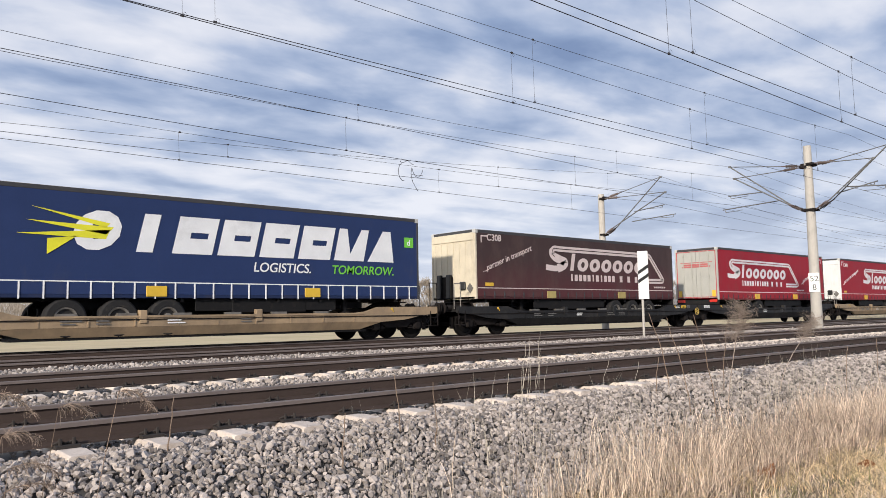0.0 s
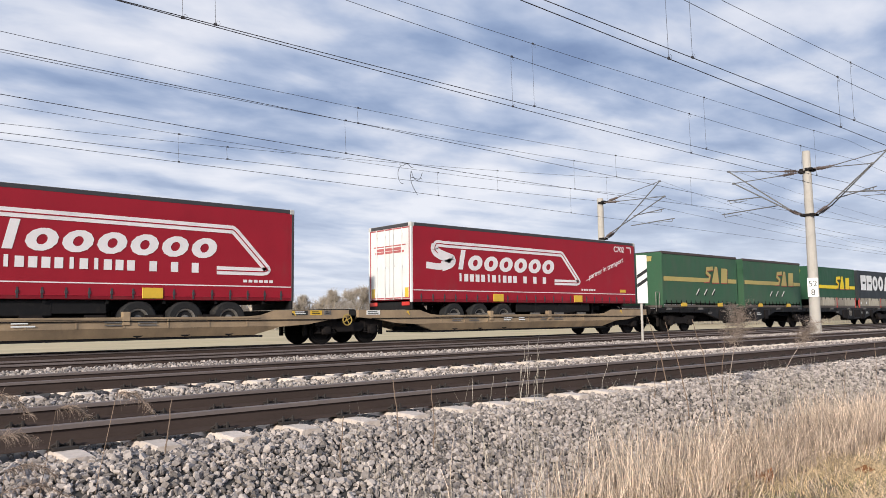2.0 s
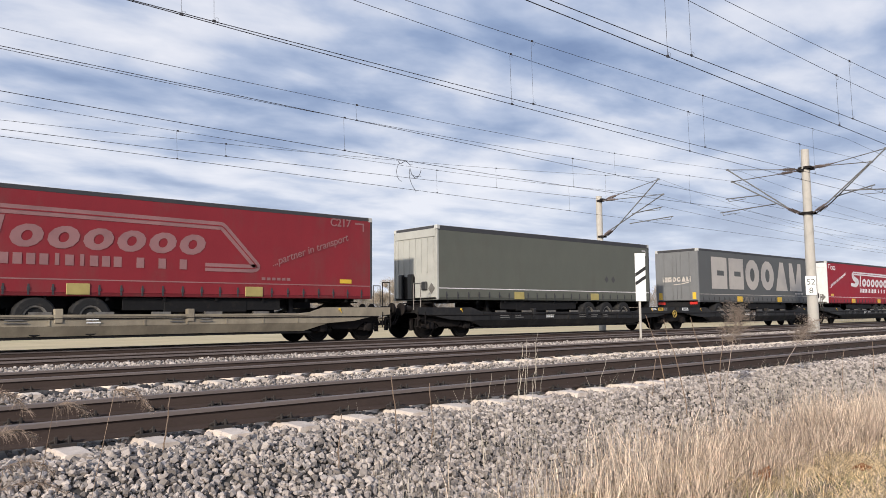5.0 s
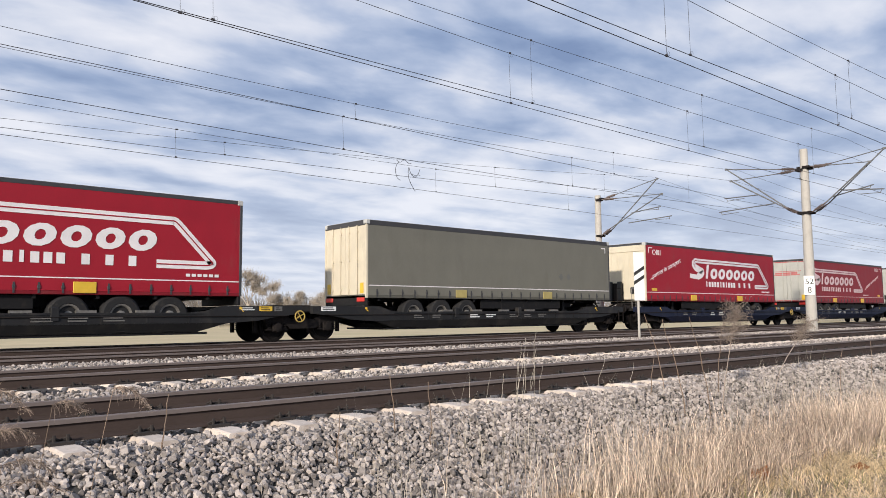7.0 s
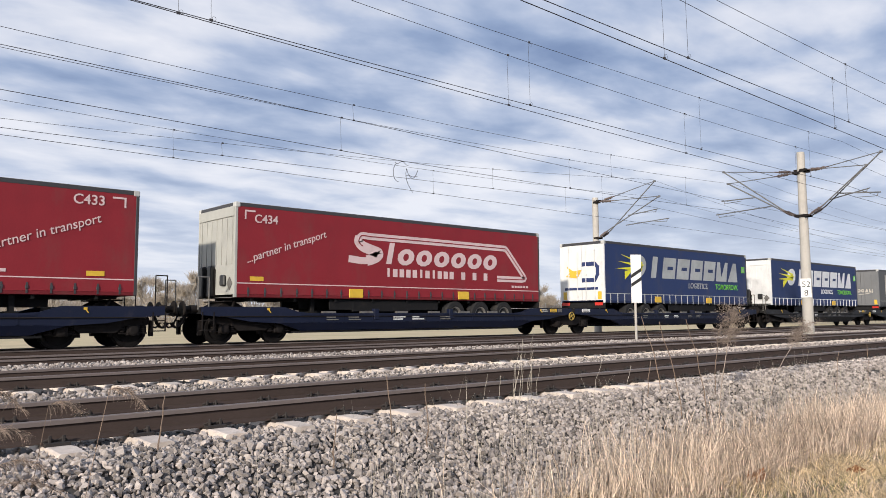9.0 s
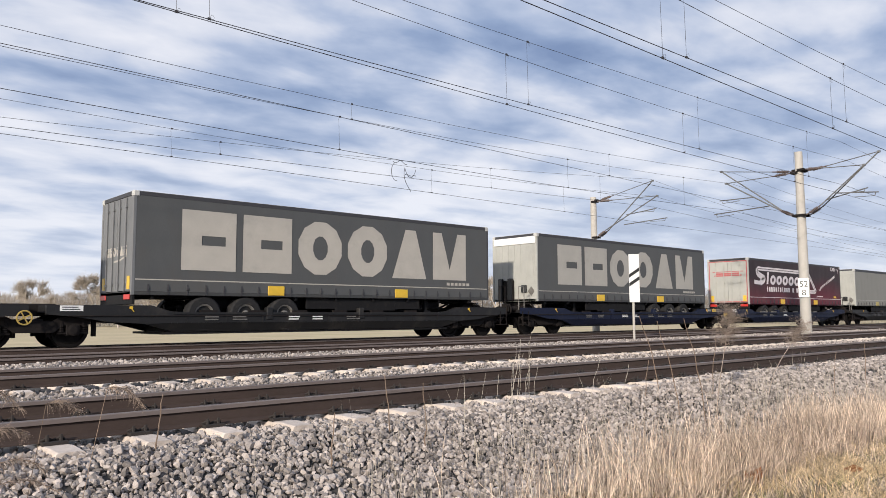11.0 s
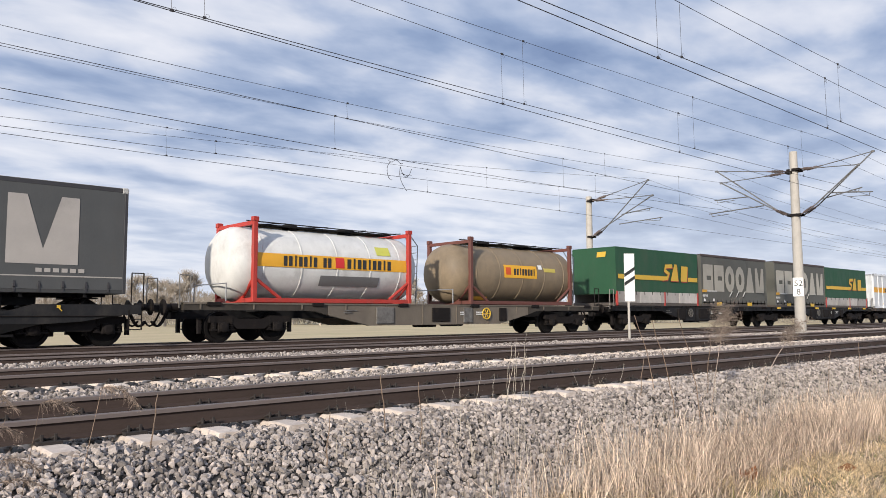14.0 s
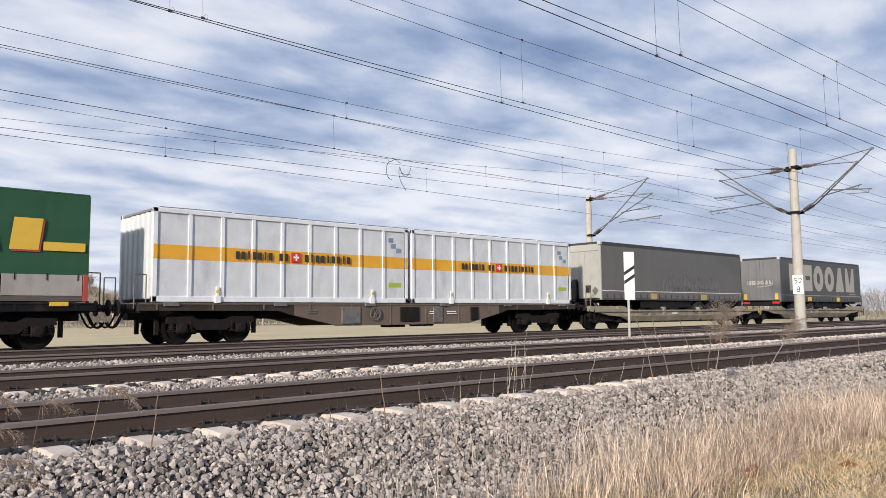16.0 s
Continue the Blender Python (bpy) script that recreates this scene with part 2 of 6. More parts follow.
def lathe(bm, prof, axis="y", n=24, at=(0, 0, 0)):
    """A profile of (along, radius) turned about an axis."""
    rings = []
    for h, r in prof:
        ring = []
        for k in range(n):
            c, s = math.cos(k * math.tau / n) * r, math.sin(k * math.tau / n) * r
            p = (c, h, s) if axis == "y" else (h, c, s) if axis == "x" else (c, s, h)
            ring.append(bm.verts.new(Vector(p) + Vector(at)))
        rings.append(ring)
    for a, b in zip(rings, rings[1:]):
        for k in range(n):
            bm.faces.new((a[k], a[(k + 1) % n], b[(k + 1) % n], b[k]))
    bm.faces.new(rings[0])
    bm.faces.new(rings[-1][::-1])
    return bm


def quad_side(bm, pts, y, th=0.002):
    """A flat shape on the side of a load, pts in x and z, proud of the plane y towards the camera."""
    return prism(bm, pts, y - th, y)


_texts = {}


def text_mesh(s, bold=0.0):
    if (s, bold) not in _texts:
        c = bpy.data.curves.new("writing", "FONT")
        c.body, c.size, c.extrude, c.offset = s, 1.0, 0.004, bold
        o = new("writing", c)
        dg = bpy.context.evaluated_depsgraph_get()
        me = bpy.data.meshes.new_from_object(o.evaluated_get(dg))
        bpy.data.objects.remove(o)
        _texts[(s, bold)] = me
    return _texts[(s, bold)]


def writing(s, parent, material, x, y, z, size, turn=0.0, shear=0.0, bold=0.0, face=0.0):
    """Words on a plane that faces -y (face=0) or -x (face=-90)."""
    me = text_mesh(s, bold).copy()
    me.materials.clear()
    me.materials.append(M[material] if isinstance(material, str) else material)
    me.transform(Matrix(((1, shear, 0, 0), (0, 1, 0, 0), (0, 0, 1, 0), (0, 0, 0, 1))))
    ob = new("lettering", me)
    ob.parent = parent
    ob.matrix_basis = pose(x, y, z, 0, 0, face) @ pose(0, 0, 0, 90, 0, 0) @ pose(0, 0, 0, 0, 0, turn) @ Matrix.Diagonal((size, size, 1, 1))
    return ob


# ---- ground, ballast and field: one sheet ----
def ground_z(x, y):
    prof = ((-400, -1.3), (-8, -1.0), (2.0, -0.86), (4.2, -0.80), (4.75, -0.72), (5.70, -0.275), (6.1, -0.24), (13.65, -0.25), (14.0, -0.12), (15.9, -0.12), (16.25, -0.25), (23.2, -0.25), (23.7, -0.30), (25.2, -1.05), (30, -1.1), (80, -1.3), (4000, -2.0))
    for (a, za), (b, zb) in zip(prof, prof[1:]):
        if y <= b:
            return za + (zb - za) * (y - a) / (b - a)
    return prof[-1][1]


def sheet(name, x_steps, y_steps, material, rough=0.0, z_off=0.0):
    verts, faces = [], []
    nx = len(x_steps)
    for y in y_steps:
        for x in x_steps:
            h = rough * noise.noise((x * 2.1, y * 2.1, 0.3)) if rough and -10 < x < 60 else 0
            verts.append((x, y, ground_z(x, y) + h + z_off))
    for j in range(len(y_steps) - 1):
        for i in range(nx - 1):
            k = j * nx + i
            faces.append((k, k + 1, k + nx + 1, k + nx))
    return part(name, (verts, [], faces), material, smooth=True)


XS = [-3000, -400, -60, -15] + [i * 0.5 for i in range(-20, 80)] + [45, 60, 90, 150, 300, 700, 3000]
ground = sheet("ground", XS, [-400, -60, -20, -8, -4, -2] + [i * 0.25 for i in range(-7, 20)] + [4.76], "dirt", 0.05)
tagged(ground, "dry brown soil under dead grass beside the ballast", "ground", kind="structure")
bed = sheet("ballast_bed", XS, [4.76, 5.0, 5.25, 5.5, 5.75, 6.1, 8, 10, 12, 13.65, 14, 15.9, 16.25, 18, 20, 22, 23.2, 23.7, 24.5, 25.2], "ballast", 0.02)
tagged(bed, "crushed-stone ballast bed, gap shade in its colour, under four railway tracks", "ballast", kind="structure")
field = sheet("field", XS, [25.2, 30, 40, 60, 80, 150, 400, 1000, 4000], "field", 0.05)
tagged(field, "flat pale stubble field with a green tinge", "field", kind="structure")


# ---- rails, sleepers, fasteners ----
RAIL = [(-0.075, -0.172), (0.075, -0.172), (0.075, -0.16), (0.012, -0.138), (0.010, -0.05), (0.036, -0.038), (0.036, -0.006), (0.029, 0.0),
        (-0.029, 0.0), (-0.036, -0.006), (-0.036, -0.038), (-0.010, -0.05), (-0.012, -0.138), (-0.075, -0.16)]


def rail(parent, y):
    xs = [-60, -10, 0, 10, 20, 40, 80, 160, 400]
    verts = [(x, y + a, b) for x in xs for a, b in RAIL]
    n = len(RAIL)
    faces = [(i * n + k, i * n + (k + 1) % n, (i + 1) * n + (k + 1) % n, (i + 1) * n + k) for i in range(len(xs) - 1) for k in range(n)]
    ob = part("rail", (verts, [], faces), "rail", parent)
    ob.data.materials.append(M["railtop"])
    for p in ob.data.polygons:
        if p.center.z > -0.036:
            p.material_index = 1
    return ob


def sleeper_mesh():
    bm = B()
    prof = [(-1.30, 0.10), (-1.05, 0.105), (-0.55, 0.085), (0.55, 0.085), (1.05, 0.105), (1.30, 0.10)]
    rings = []
    for y, w in prof:
        top = -0.172 if abs(y) < 1.06 else -0.182
        top -= 0.03 if abs(y) < 0.6 else 0
        rings.append([bm.verts.new(p) for p in ((-w - 0.04, y, -0.40), (-w, y, top - 0.01), (-w + 0.015, y, top), (w - 0.015, y, top), (w, y, top - 0.01), (w + 0.04, y, -0.40))])
    for a, b in zip(rings, rings[1:]):
        for k in range(6):
            bm.faces.new((a[k], a[(k + 1) % 6], b[(k + 1) % 6], b[k]))
    bm.faces.new(rings[0])
    bm.faces.new(rings[-1][::-1])
    return bm


def clip_mesh():
    bm = B()
    for sx in (-1, 1):
        for y in (-0.12, 0.12):
            rod(bm, (sx * 0.05, y, -0.18), (sx * 0.05, y * 0.95, -0.105), 0.014, 6)
            rod(bm, (sx * 0.05, y, -0.125), (sx * 0.085, y * 0.62, -0.150), 0.010, 5)
            rod(bm, (sx * 0.05, y, -0.125), (sx * 0.005, y * 0.62, -0.150), 0.010, 5)
    box(bm, -0.09, 0.09, -0.17, -0.085, -0.185, -0.155)
    box(bm, -0.09, 0.09, 0.085, 0.17, -0.185, -0.155)
    return bm


def build_track(i, y):
    root = tagged(new("railway_track"), "rusty steel rails on pale concrete sleepers in ballast", "railway track", "parallel tracks", "structure")
    root.location = (0, y, 0)
    for s in (-0.7525, 0.7525):
        rail(root, s)
    x = SLEEPER_X - SLEEPER_STEP * 8 + (0.23 * i)
    end = (70, 60, 45, 40)[i]
    sl = cl = None
    while x < end:
        if sl is None:
            sl = part("sleeper", sleeper_mesh(), "concrete", root)
            sl.matrix_basis = pose(x, 0, 0)
            here = sl
        else:
            here = share(sl, root, pose(x, 0, random.uniform(-0.006, 0.004), 0, 0, random.uniform(-0.6, 0.6)))
        if i < 2:
            for s in (-0.7525, 0.7525):
                if cl is None:
                    cl = part("rail_clip", clip_mesh(), "clip", here)
                    cl.matrix_basis = pose(0, s, 0)
                else:
                    share(cl, here, pose(0, s, 0))
        x += SLEEPER_STEP


for i, y in enumerate(TRACKS):
    build_track(i, y)


# ---- ballast stones ----
def stone_shapes(count=14):
    """Angular broken stones: cut and jittered solids about one unit across."""
    out = []
    for _ in range(count):
        bm = B()
        bmesh.ops.create_icosphere(bm, subdivisions=1, radius=0.5)
        for _c in range(9):
            n = Vector(rng.normal(size=3)).normalized()
            bmesh.ops.bisect_plane(bm, geom=bm.verts[:] + bm.edges[:] + bm.faces[:], plane_co=n * rng.uniform(0.13, 0.36), plane_no=n, clear_outer=True)
            bmesh.ops.contextual_create(bm, geom=[e for e in bm.edges if e.is_boundary])
        sc = rng.uniform(0.65, 1.5, 3)
        for v in bm.verts:
            v.co = Vector((v.co.x * sc[0], v.co.y * sc[1], v.co.z * sc[2] * 0.8))
        bmesh.ops.triangulate(bm, faces=bm.faces)
        bm.verts.index_update()
        out.append((np.array([v.co for v in bm.verts]), np.array([[v.index for v in f.verts] for f in bm.faces])))
        bm.free()
    return out


SHAPES = stone_shapes()


def stones(name, places, sizes, parent, kind="stuff"):
    """Many loose stones in one mesh."""
    vs, fs, base = [], [], 0
    for p, s in zip(places, sizes):
        v, f = SHAPES[rng.integers(len(SHAPES))]
        q = np.array(Euler(rng.uniform(0, math.tau, 3)).to_matrix())
        vs.append((v * s) @ q.T + p)
        fs.append(f + base)
        base += len(v)
    vs, fs = np.concatenate(vs), np.concatenate(fs)
    me = bpy.data.meshes.new(name)
    me.vertices.add(len(vs))
    me.vertices.foreach_set("co", vs.ravel())
    me.loops.add(fs.size)
    me.loops.foreach_set("vertex_index", fs.ravel().astype(np.int32))
    me.polygons.add(len(fs))
    me.polygons.foreach_set("loop_start", np.arange(0, fs.size, 3, dtype=np.int32))
    me.update(calc_edges=True)
    me.shade_flat()
    me.materials.append(M["stone"])
    ob = new(name, me)
    ob.parent = parent
    return tagged(ob, kind=kind)


def on_sleeper(x, y):
    """True on the top of a sleeper of the near tracks."""
    for i, c in enumerate(TRACKS):
        if abs(y - c) < 1.31:
            u = (x - SLEEPER_X - 0.23 * i) / SLEEPER_STEP
            return abs(u - round(u)) * SLEEPER_STEP < 0.13
    return False


def scatter(x0, x1, y0, y1, n, lo, hi, lift=0.0):
    ps, ss = [], []
    for _ in range(n):
        x, y = rng.uniform(x0, x1), rng.uniform(y0, y1)
        s = lo + (hi - lo) * rng.random() ** 1.3
        if on_sleeper(x, y) and not lift:
            continue
        ps.append((x, y, ground_z(x, y) + s * rng.uniform(0.0, 0.45) + lift))
        ss.append(s)
    return ps, ss


def many(zones):
    ps, ss = [], []
    for z in zones:
        a, b = scatter(*z)
        ps += a
        ss += b
    return ps, ss


stones("near_ballast", *many([(-8, 0.2, 4.5, 6.35, 2500, 0.05, 0.09), (0.2, 8, 4.3, 6.35, 19500, 0.032, 0.074), (-2, 30, 5.9, 6.10, 1700, 0.035, 0.07, 0.018), (10, 60, 5.92, 6.35, 5000, 0.05, 0.085, 0.03), (8, 16, 4.4, 6.35, 11000, 0.038, 0.08), (16, 34, 4.5, 6.35, 7000, 0.05, 0.10), (34, 60, 4.6, 6.4, 3500, 0.06, 0.12)]), bed)
stones("track_ballast", *many([(1, 20, 6.3, 8.6, 4500, 0.04, 0.075), (1, 20, 8.5, 11.1, 8000, 0.04, 0.075), (1, 30, 8.75, 10.95, 7000, 0.04, 0.08, 0.035), (20, 45, 8.5, 11.1, 4500, 0.05, 0.09), (2, 30, 11.0, 14.0, 3000, 0.05, 0.08),
                               (2, 40, 13.4, 16.6, 7000, 0.05, 0.09), (2, 45, 13.9, 16.1, 9000, 0.045, 0.085, 0.012), (40, 70, 13.4, 16.4, 2500, 0.06, 0.1), (3, 40, 18.3, 20.6, 3000, 0.05, 0.09)]), bed)


# loose stones of the shoulder that lie nearest, each on its own
loose = []
for v, f in SHAPES[:8]:
    me = bpy.data.meshes.new("stone")
    me.from_pydata([tuple(p) for p in v], [], [tuple(int(i) for i in t) for t in f])
    me.materials.append(M["stone"])
    loose.append(me)
for k in range(300):
    x, y = rng.uniform(1.8, 5.2), rng.uniform(4.75, 5.75)
    s = rng.uniform(0.04, 0.075)
    o = new("stone", loose[k % 8])
    o.parent = bed
    o.matrix_basis = pose(x, y, ground_z(x, y) + s * 0.5, *rng.uniform(0, 360, 3)) @ Matrix.Diagonal((s, s, s, 1))


# ---- masts, cantilevers and wires ----
def insulator(bm, a, b, r=0.055, n=7):
    a, b = Vector(a), Vector(b)
    for k in range(n):
        p = a.lerp(b, (k + 0.2) / n)
        q = a.lerp(b, (k + 0.75) / n)
        rod(bm, p, q, r, 10, r * 0.6)


def cantilever(root, sgn, z_up, z_low, reach, tip_z, reg, dx):
    """A swivelling bracket: top tie, raking tube, registration arm between two (reach, height) ends; sgn is the way it points in y."""
    def P(u, z):
        return (dx, sgn * u, z)
    low, high = (Vector(P(0.30, z_low)), Vector(P(0.35, z_up)))
    tip = Vector(P(reach, tip_z))
    mid_low = low + Vector(P(0.62, 0.36)) - Vector((dx, 0, 0))
    mid_up = high.lerp(tip - Vector((0, 0, 0.04)), 0.27)
    part("raking_tube", rod(B(), mid_low, tip, 0.030), "bracket", root)
    part("top_tie", rod(B(), mid_up, tip, 0.020), "bracket", root)
    (u0, z0), (u1, z1) = reg
    bm = B()
    rod(bm, P(u0, z0), P(u1, z1), 0.026)
    rod(bm, P(u1 - 0.10, z1), P(u1 - 0.16, z1 - 0.16), 0.014, 6)
    rod(bm, P(u1 - 0.16, z1 - 0.14), P(u1 - 1.0, z1 - 0.10), 0.014, 6)
    part("registration_arm", bm, "bracket", root)
    part("tip_clamp", box(B(), dx - 0.04, dx + 0.04, sgn * reach - 0.06, sgn * reach + 0.06, tip_z - 0.05, tip_z + 0.04, 0.01), "bracket", root)
    for a, b in ((low, mid_low), (high, mid_up)):
        bm = B()
        insulator(bm, a.lerp(b, 0.22), a.lerp(b, 0.80), 0.075)
        rod(bm, a, b, 0.03)
        part("insulator", bm, "insul", root, "dark brown ribbed insulator")


def mast(x, y, foot, top, r0, r1, arms, label, square=False):
    root = tagged(new("catenary_mast"), label, "catenary mast", "overhead line masts")
    root.location = (x, y, 0)
    bm = B()
    rod(bm, (0, 0, foot), (0, 0, top), r0, 16, r1)
    part("mast_post", bm, "mast", root, smooth=False)
    bm = B()
    rod(bm, (0, 0, foot - 0.3), (0, 0, foot + 0.12), r0 + 0.14, 16)
    part("foundation", bm, "mast", root)
    for sgn, z_up, z_low, reach, tip_z, reg, dx in arms:
        cantilever(root, sgn, z_up, z_low, reach, tip_z, reg, dx)
        for zc in (z_low, z_up):
            part("bracket", box(B(), min(0, dx) - 0.1, max(0, dx) + 0.1, min(0, sgn * 0.3), max(0, sgn * 0.3), zc - 0.05, zc + 0.05), "bogie", root)
    return root


mast_a = mast(34.3, 14.1, -0.25, 8.1, 0.235, 0.165,
              [(-1, 7.22, 5.2, 3.24, 7.62, ((1.05, 5.82), (2.75, 6.14)), 0.16), (-1, 7.25, 5.2, 2.75, 7.08, ((1.55, 6.02), (3.25, 5.86)), -0.16),
               (1, 7.27, 5.2, 3.78, 7.77, ((1.49, 5.82), (4.23, 5.70)), 0.16), (1, 7.15, 5.2, 3.40, 7.10, ((2.08, 6.27), (3.76, 6.29)), -0.16)],
              "round grey concrete catenary mast with brackets on both sides")
plate = part("number_plate", box(B(), -0.02, 0.0, -0.21, 0.21, 1.55, 2.38), "white", mast_a, "white enamel distance plate with black digits")
plate.matrix_basis = pose(-0.235, -0.06, 0, 0, 0, 24)
writing("52", plate, "black", -0.026, 0.17, 2.01, 0.36, face=-90)
writing("8", plate, "black", -0.026, 0.085, 1.63, 0.36, face=-90)
mast_b = mast(34.6, 25.7, -0.9, 7.46, 0.21, 0.17,
              [(-1, 7.26, 5.15, 3.80, 7.92, ((2.10, 6.25), (3.97, 6.41)), 0.12), (-1, 7.18, 5.15, 4.20, 7.03, ((2.10, 5.69), (4.75, 5.81)), -0.12)],
              "grey concrete catenary mast behind the far track")
mast_c = mast(34.3, 3.9, -1.0, 8.0, 0.235, 0.155, [(1, 7.35, 5.2, 3.4, 7.3, ((1.6, 5.8), (3.7, 5.7)), 0.16), (1, 7.3, 5.2, 3.1, 6.9, ((1.6, 6.0), (3.4, 5.9)), -0.16)],
              "round grey concrete catenary mast beside the near track")


def strand(name, pts, r, parent):
    """A wire through points along the line."""
    return part(name, tube(B(), pts, r, 6), "wire", parent)


def catenary(y, contact, messenger, drops, label, loop=0.0):
    """Contact wire and messenger as functions of x, with droppers between; loop: the size of the droppers' wire eyes."""
    root = tagged(new("overhead_line"), label, "overhead line", "overhead lines")
    root.location = (0, y, 0)
    xs = [-40, -20, -8, 0, 4, 8, 12, 16, 20, 24, 28, 31, 34.4, 40, 46, 52, 60, 80, 110, 160]
    strand("contact_wire", [(x, 0, contact(x)) for x in xs], 0.0075, root)
    strand("messenger_wire", [(x, 0, messenger(x)) for x in xs], 0.0056, root)
    for x in drops:
        bm = B()
        rod(bm, (x, 0, contact(x)), (x - 0.04, 0, messenger(x - 0.04)), 0.0036, 5)
        for z, d in ((contact(x), 1), (messenger(x - 0.04), -1)):
            box(bm, x - 0.03, x + 0.03, -0.012, 0.012, z - 0.012, z + 0.030)
            if loop:
                c = Vector((x + loop * 1.0, 0, z + d * loop * 1.1))
                ring = [c + loop * (0.8 + 0.25 * math.cos(k * 0.63)) * Vector((math.cos(k * 0.63), 0, math.sin(k * 0.63))) for k in range(11)]
                tube(bm, ring, 0.0028, 4)
        part("dropper", bm, "wire", root)
    return root


def sag(c2, c1, c0):
    """A wire's height over one span as a parabola, mirrored past the mast."""
    def f(x):
        u = x if x <= 34.4 else 68.8 - x
        u = min(max(u, -4), 34.4)
        return (c2 * u + c1) * u + c0
    return f


LINE = "contact wire and messenger wire with thin droppers over the track"
catenary(7.10, sag(-0.000074, 0.001375, 5.373), sag(0.001173, -0.037376, 6.922), (-5.4, 3.2, 11.7, 19.37, 27.5), LINE, 0.05)
catenary(7.42, sag(0.00015, 0.009714, 5.644), sag(0.00058, 0.005971, 7.108), (-5, 4.6, 13.08, 21.19, 29), LINE, 0.05)
catenary(12.1, sag(0.000334, -0.013969, 5.970), sag(0.001196, -0.041449, 7.413), (4.85, 12.96, 21.0, 29), LINE, 0.04)
catenary(12.34, sag(0.000302, 0.0, 6.034), sag(0.000495, 0.004011, 7.568), (5.54, 14.01, 22.37, 30.9), LINE, 0.045)
catenary(17.2, sag(0.0, -0.008805, 6.434), sag(0.001215, -0.019736, 6.831), (1.5, 12.01, 24.25), LINE)
catenary(17.35, sag(0.000692, -0.017592, 5.555), sag(0.001067, -0.017672, 6.441), (2.0, 11.7, 21.85, 30), LINE)
line_t = catenary(21.7, sag(-0.000116, 0.005129, 5.485), sag(0.001223, -0.026986, 6.505), (-1.5, 8.67, 18.93, 27), LINE)
catenary(21.85, sag(0.000237, 0.01613, 5.653), sag(0.000914, 0.030568, 5.822), (10.28, 22.38, 30), LINE)

# hanging jumper loops between the two lines over the train's track
bm = B()
tube(bm, [(17.20 + 0.22 * math.cos(a), 0.05, 6.16 + 0.34 * math.sin(a)) for a in [1.5 + k * 0.28 for k in range(13)]], 0.010, 5)
tube(bm, [(17.05 + 0.085 * k, 0.05, 6.55 - 0.06 * math.sin(k * 1.1)) for k in range(9)], 0.010, 5)
tube(bm, [(17.62 + 0.045 * k, 0.05, 6.36 - 0.34 * abs(math.sin(k * 0.262)) ** 0.7) for k in range(13)], 0.010, 5)
tube(bm, [(17.62 + 0.30 * (k / 12) ** 1.6 - 0.10 * math.sin(k * 0.26), 0.05, 6.36 - 0.073 * k) for k in range(13)], 0.010, 5)
tube(bm, [(17.62 + 0.06 * k, 0.05, 6.10 + 0.02 * math.sin(k)) for k in range(10)], 0.009, 5)
part("jumper_cable", bm, "wire", line_t, "black jumper cables hanging in loops")


# ---- striped warning post between the tracks ----
def striped_post(x, y):
    root = tagged(new("marker_post"), "white board with two black diagonal stripes on a grey post", "marker board")
    root.location = (x, y, 0)
    part("post", rod(B(), (0, 0, -0.25), (0, 0, 1.45), 0.045, 10), "mast", root)
    k = 15.6 / 19.04
    board = part("board", box(B(), -0.19, 0.19, -0.012, 0.012, 0.8 + 0.55 * k, 0.8 + 2.67 * k, 0.004), "white", root)
    board.matrix_basis = pose(0, -0.06, 0, 0, 0, -38)
    for z in (0.8 + 1.33 * k, 0.8 + 1.72 * k):
        bm = B()
        quad_side(bm, [(-0.19, z - 0.08), (0.19, z + 0.17), (0.19, z + 0.30), (-0.19, z + 0.05)], -0.013, 0.004)
        part("stripe", bm, "black", board)
    return root


striped_post(23.25, 15.6)


# ---- the train ----
MOVERS = []          # (thing, place along the train at the start)
SIDE = -1.275        # the loads' side towards the camera


def mover(name, s, label, category, group=""):
    root = tagged(new(name), label, category, group)
    root.location = (s, TRAIN_Y, 0)
    MOVERS.append((root, s))
    return root


_colours = {}


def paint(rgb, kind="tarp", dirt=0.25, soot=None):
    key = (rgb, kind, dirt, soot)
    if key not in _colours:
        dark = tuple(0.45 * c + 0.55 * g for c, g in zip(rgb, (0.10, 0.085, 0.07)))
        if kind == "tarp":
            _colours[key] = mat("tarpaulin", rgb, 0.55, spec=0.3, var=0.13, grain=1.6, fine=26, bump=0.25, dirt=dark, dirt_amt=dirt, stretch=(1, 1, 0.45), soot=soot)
        elif kind == "ink":
            _colours[key] = mat("printed_ink", rgb, 0.55, var=0.10, grain=2.2, fine=40, bump=0.1, dirt=tuple(0.7 * c for c in rgb), dirt_amt=dirt)
        else:
            _colours[key] = mat("painted_steel", rgb, 0.55, 0.0, spec=0.3, var=0.16, grain=2.5, fine=40, bump=0.2, dirt=dark, dirt_amt=dirt, stretch=(1, 1, 0.6))
    return _colours[key]


# -- bogies and wagons --
def wheelset_mesh():
    bm = B()
    for s in (-1, 1):
        lathe(bm, [(s * 0.68, 0.08), (s * 0.685, 0.485), (s * 0.71, 0.485), (s * 0.715, 0.46), (s * 0.81, 0.455), (s * 0.815, 0.37), (s * 0.78, 0.34), (s * 0.775, 0.13), (s * 0.83, 0.12), (s * 0.84, 0.05)], "y", 28)
    rod(bm, (0, -0.95, 0), (0, 0.95, 0), 0.08, 10)
    return bm


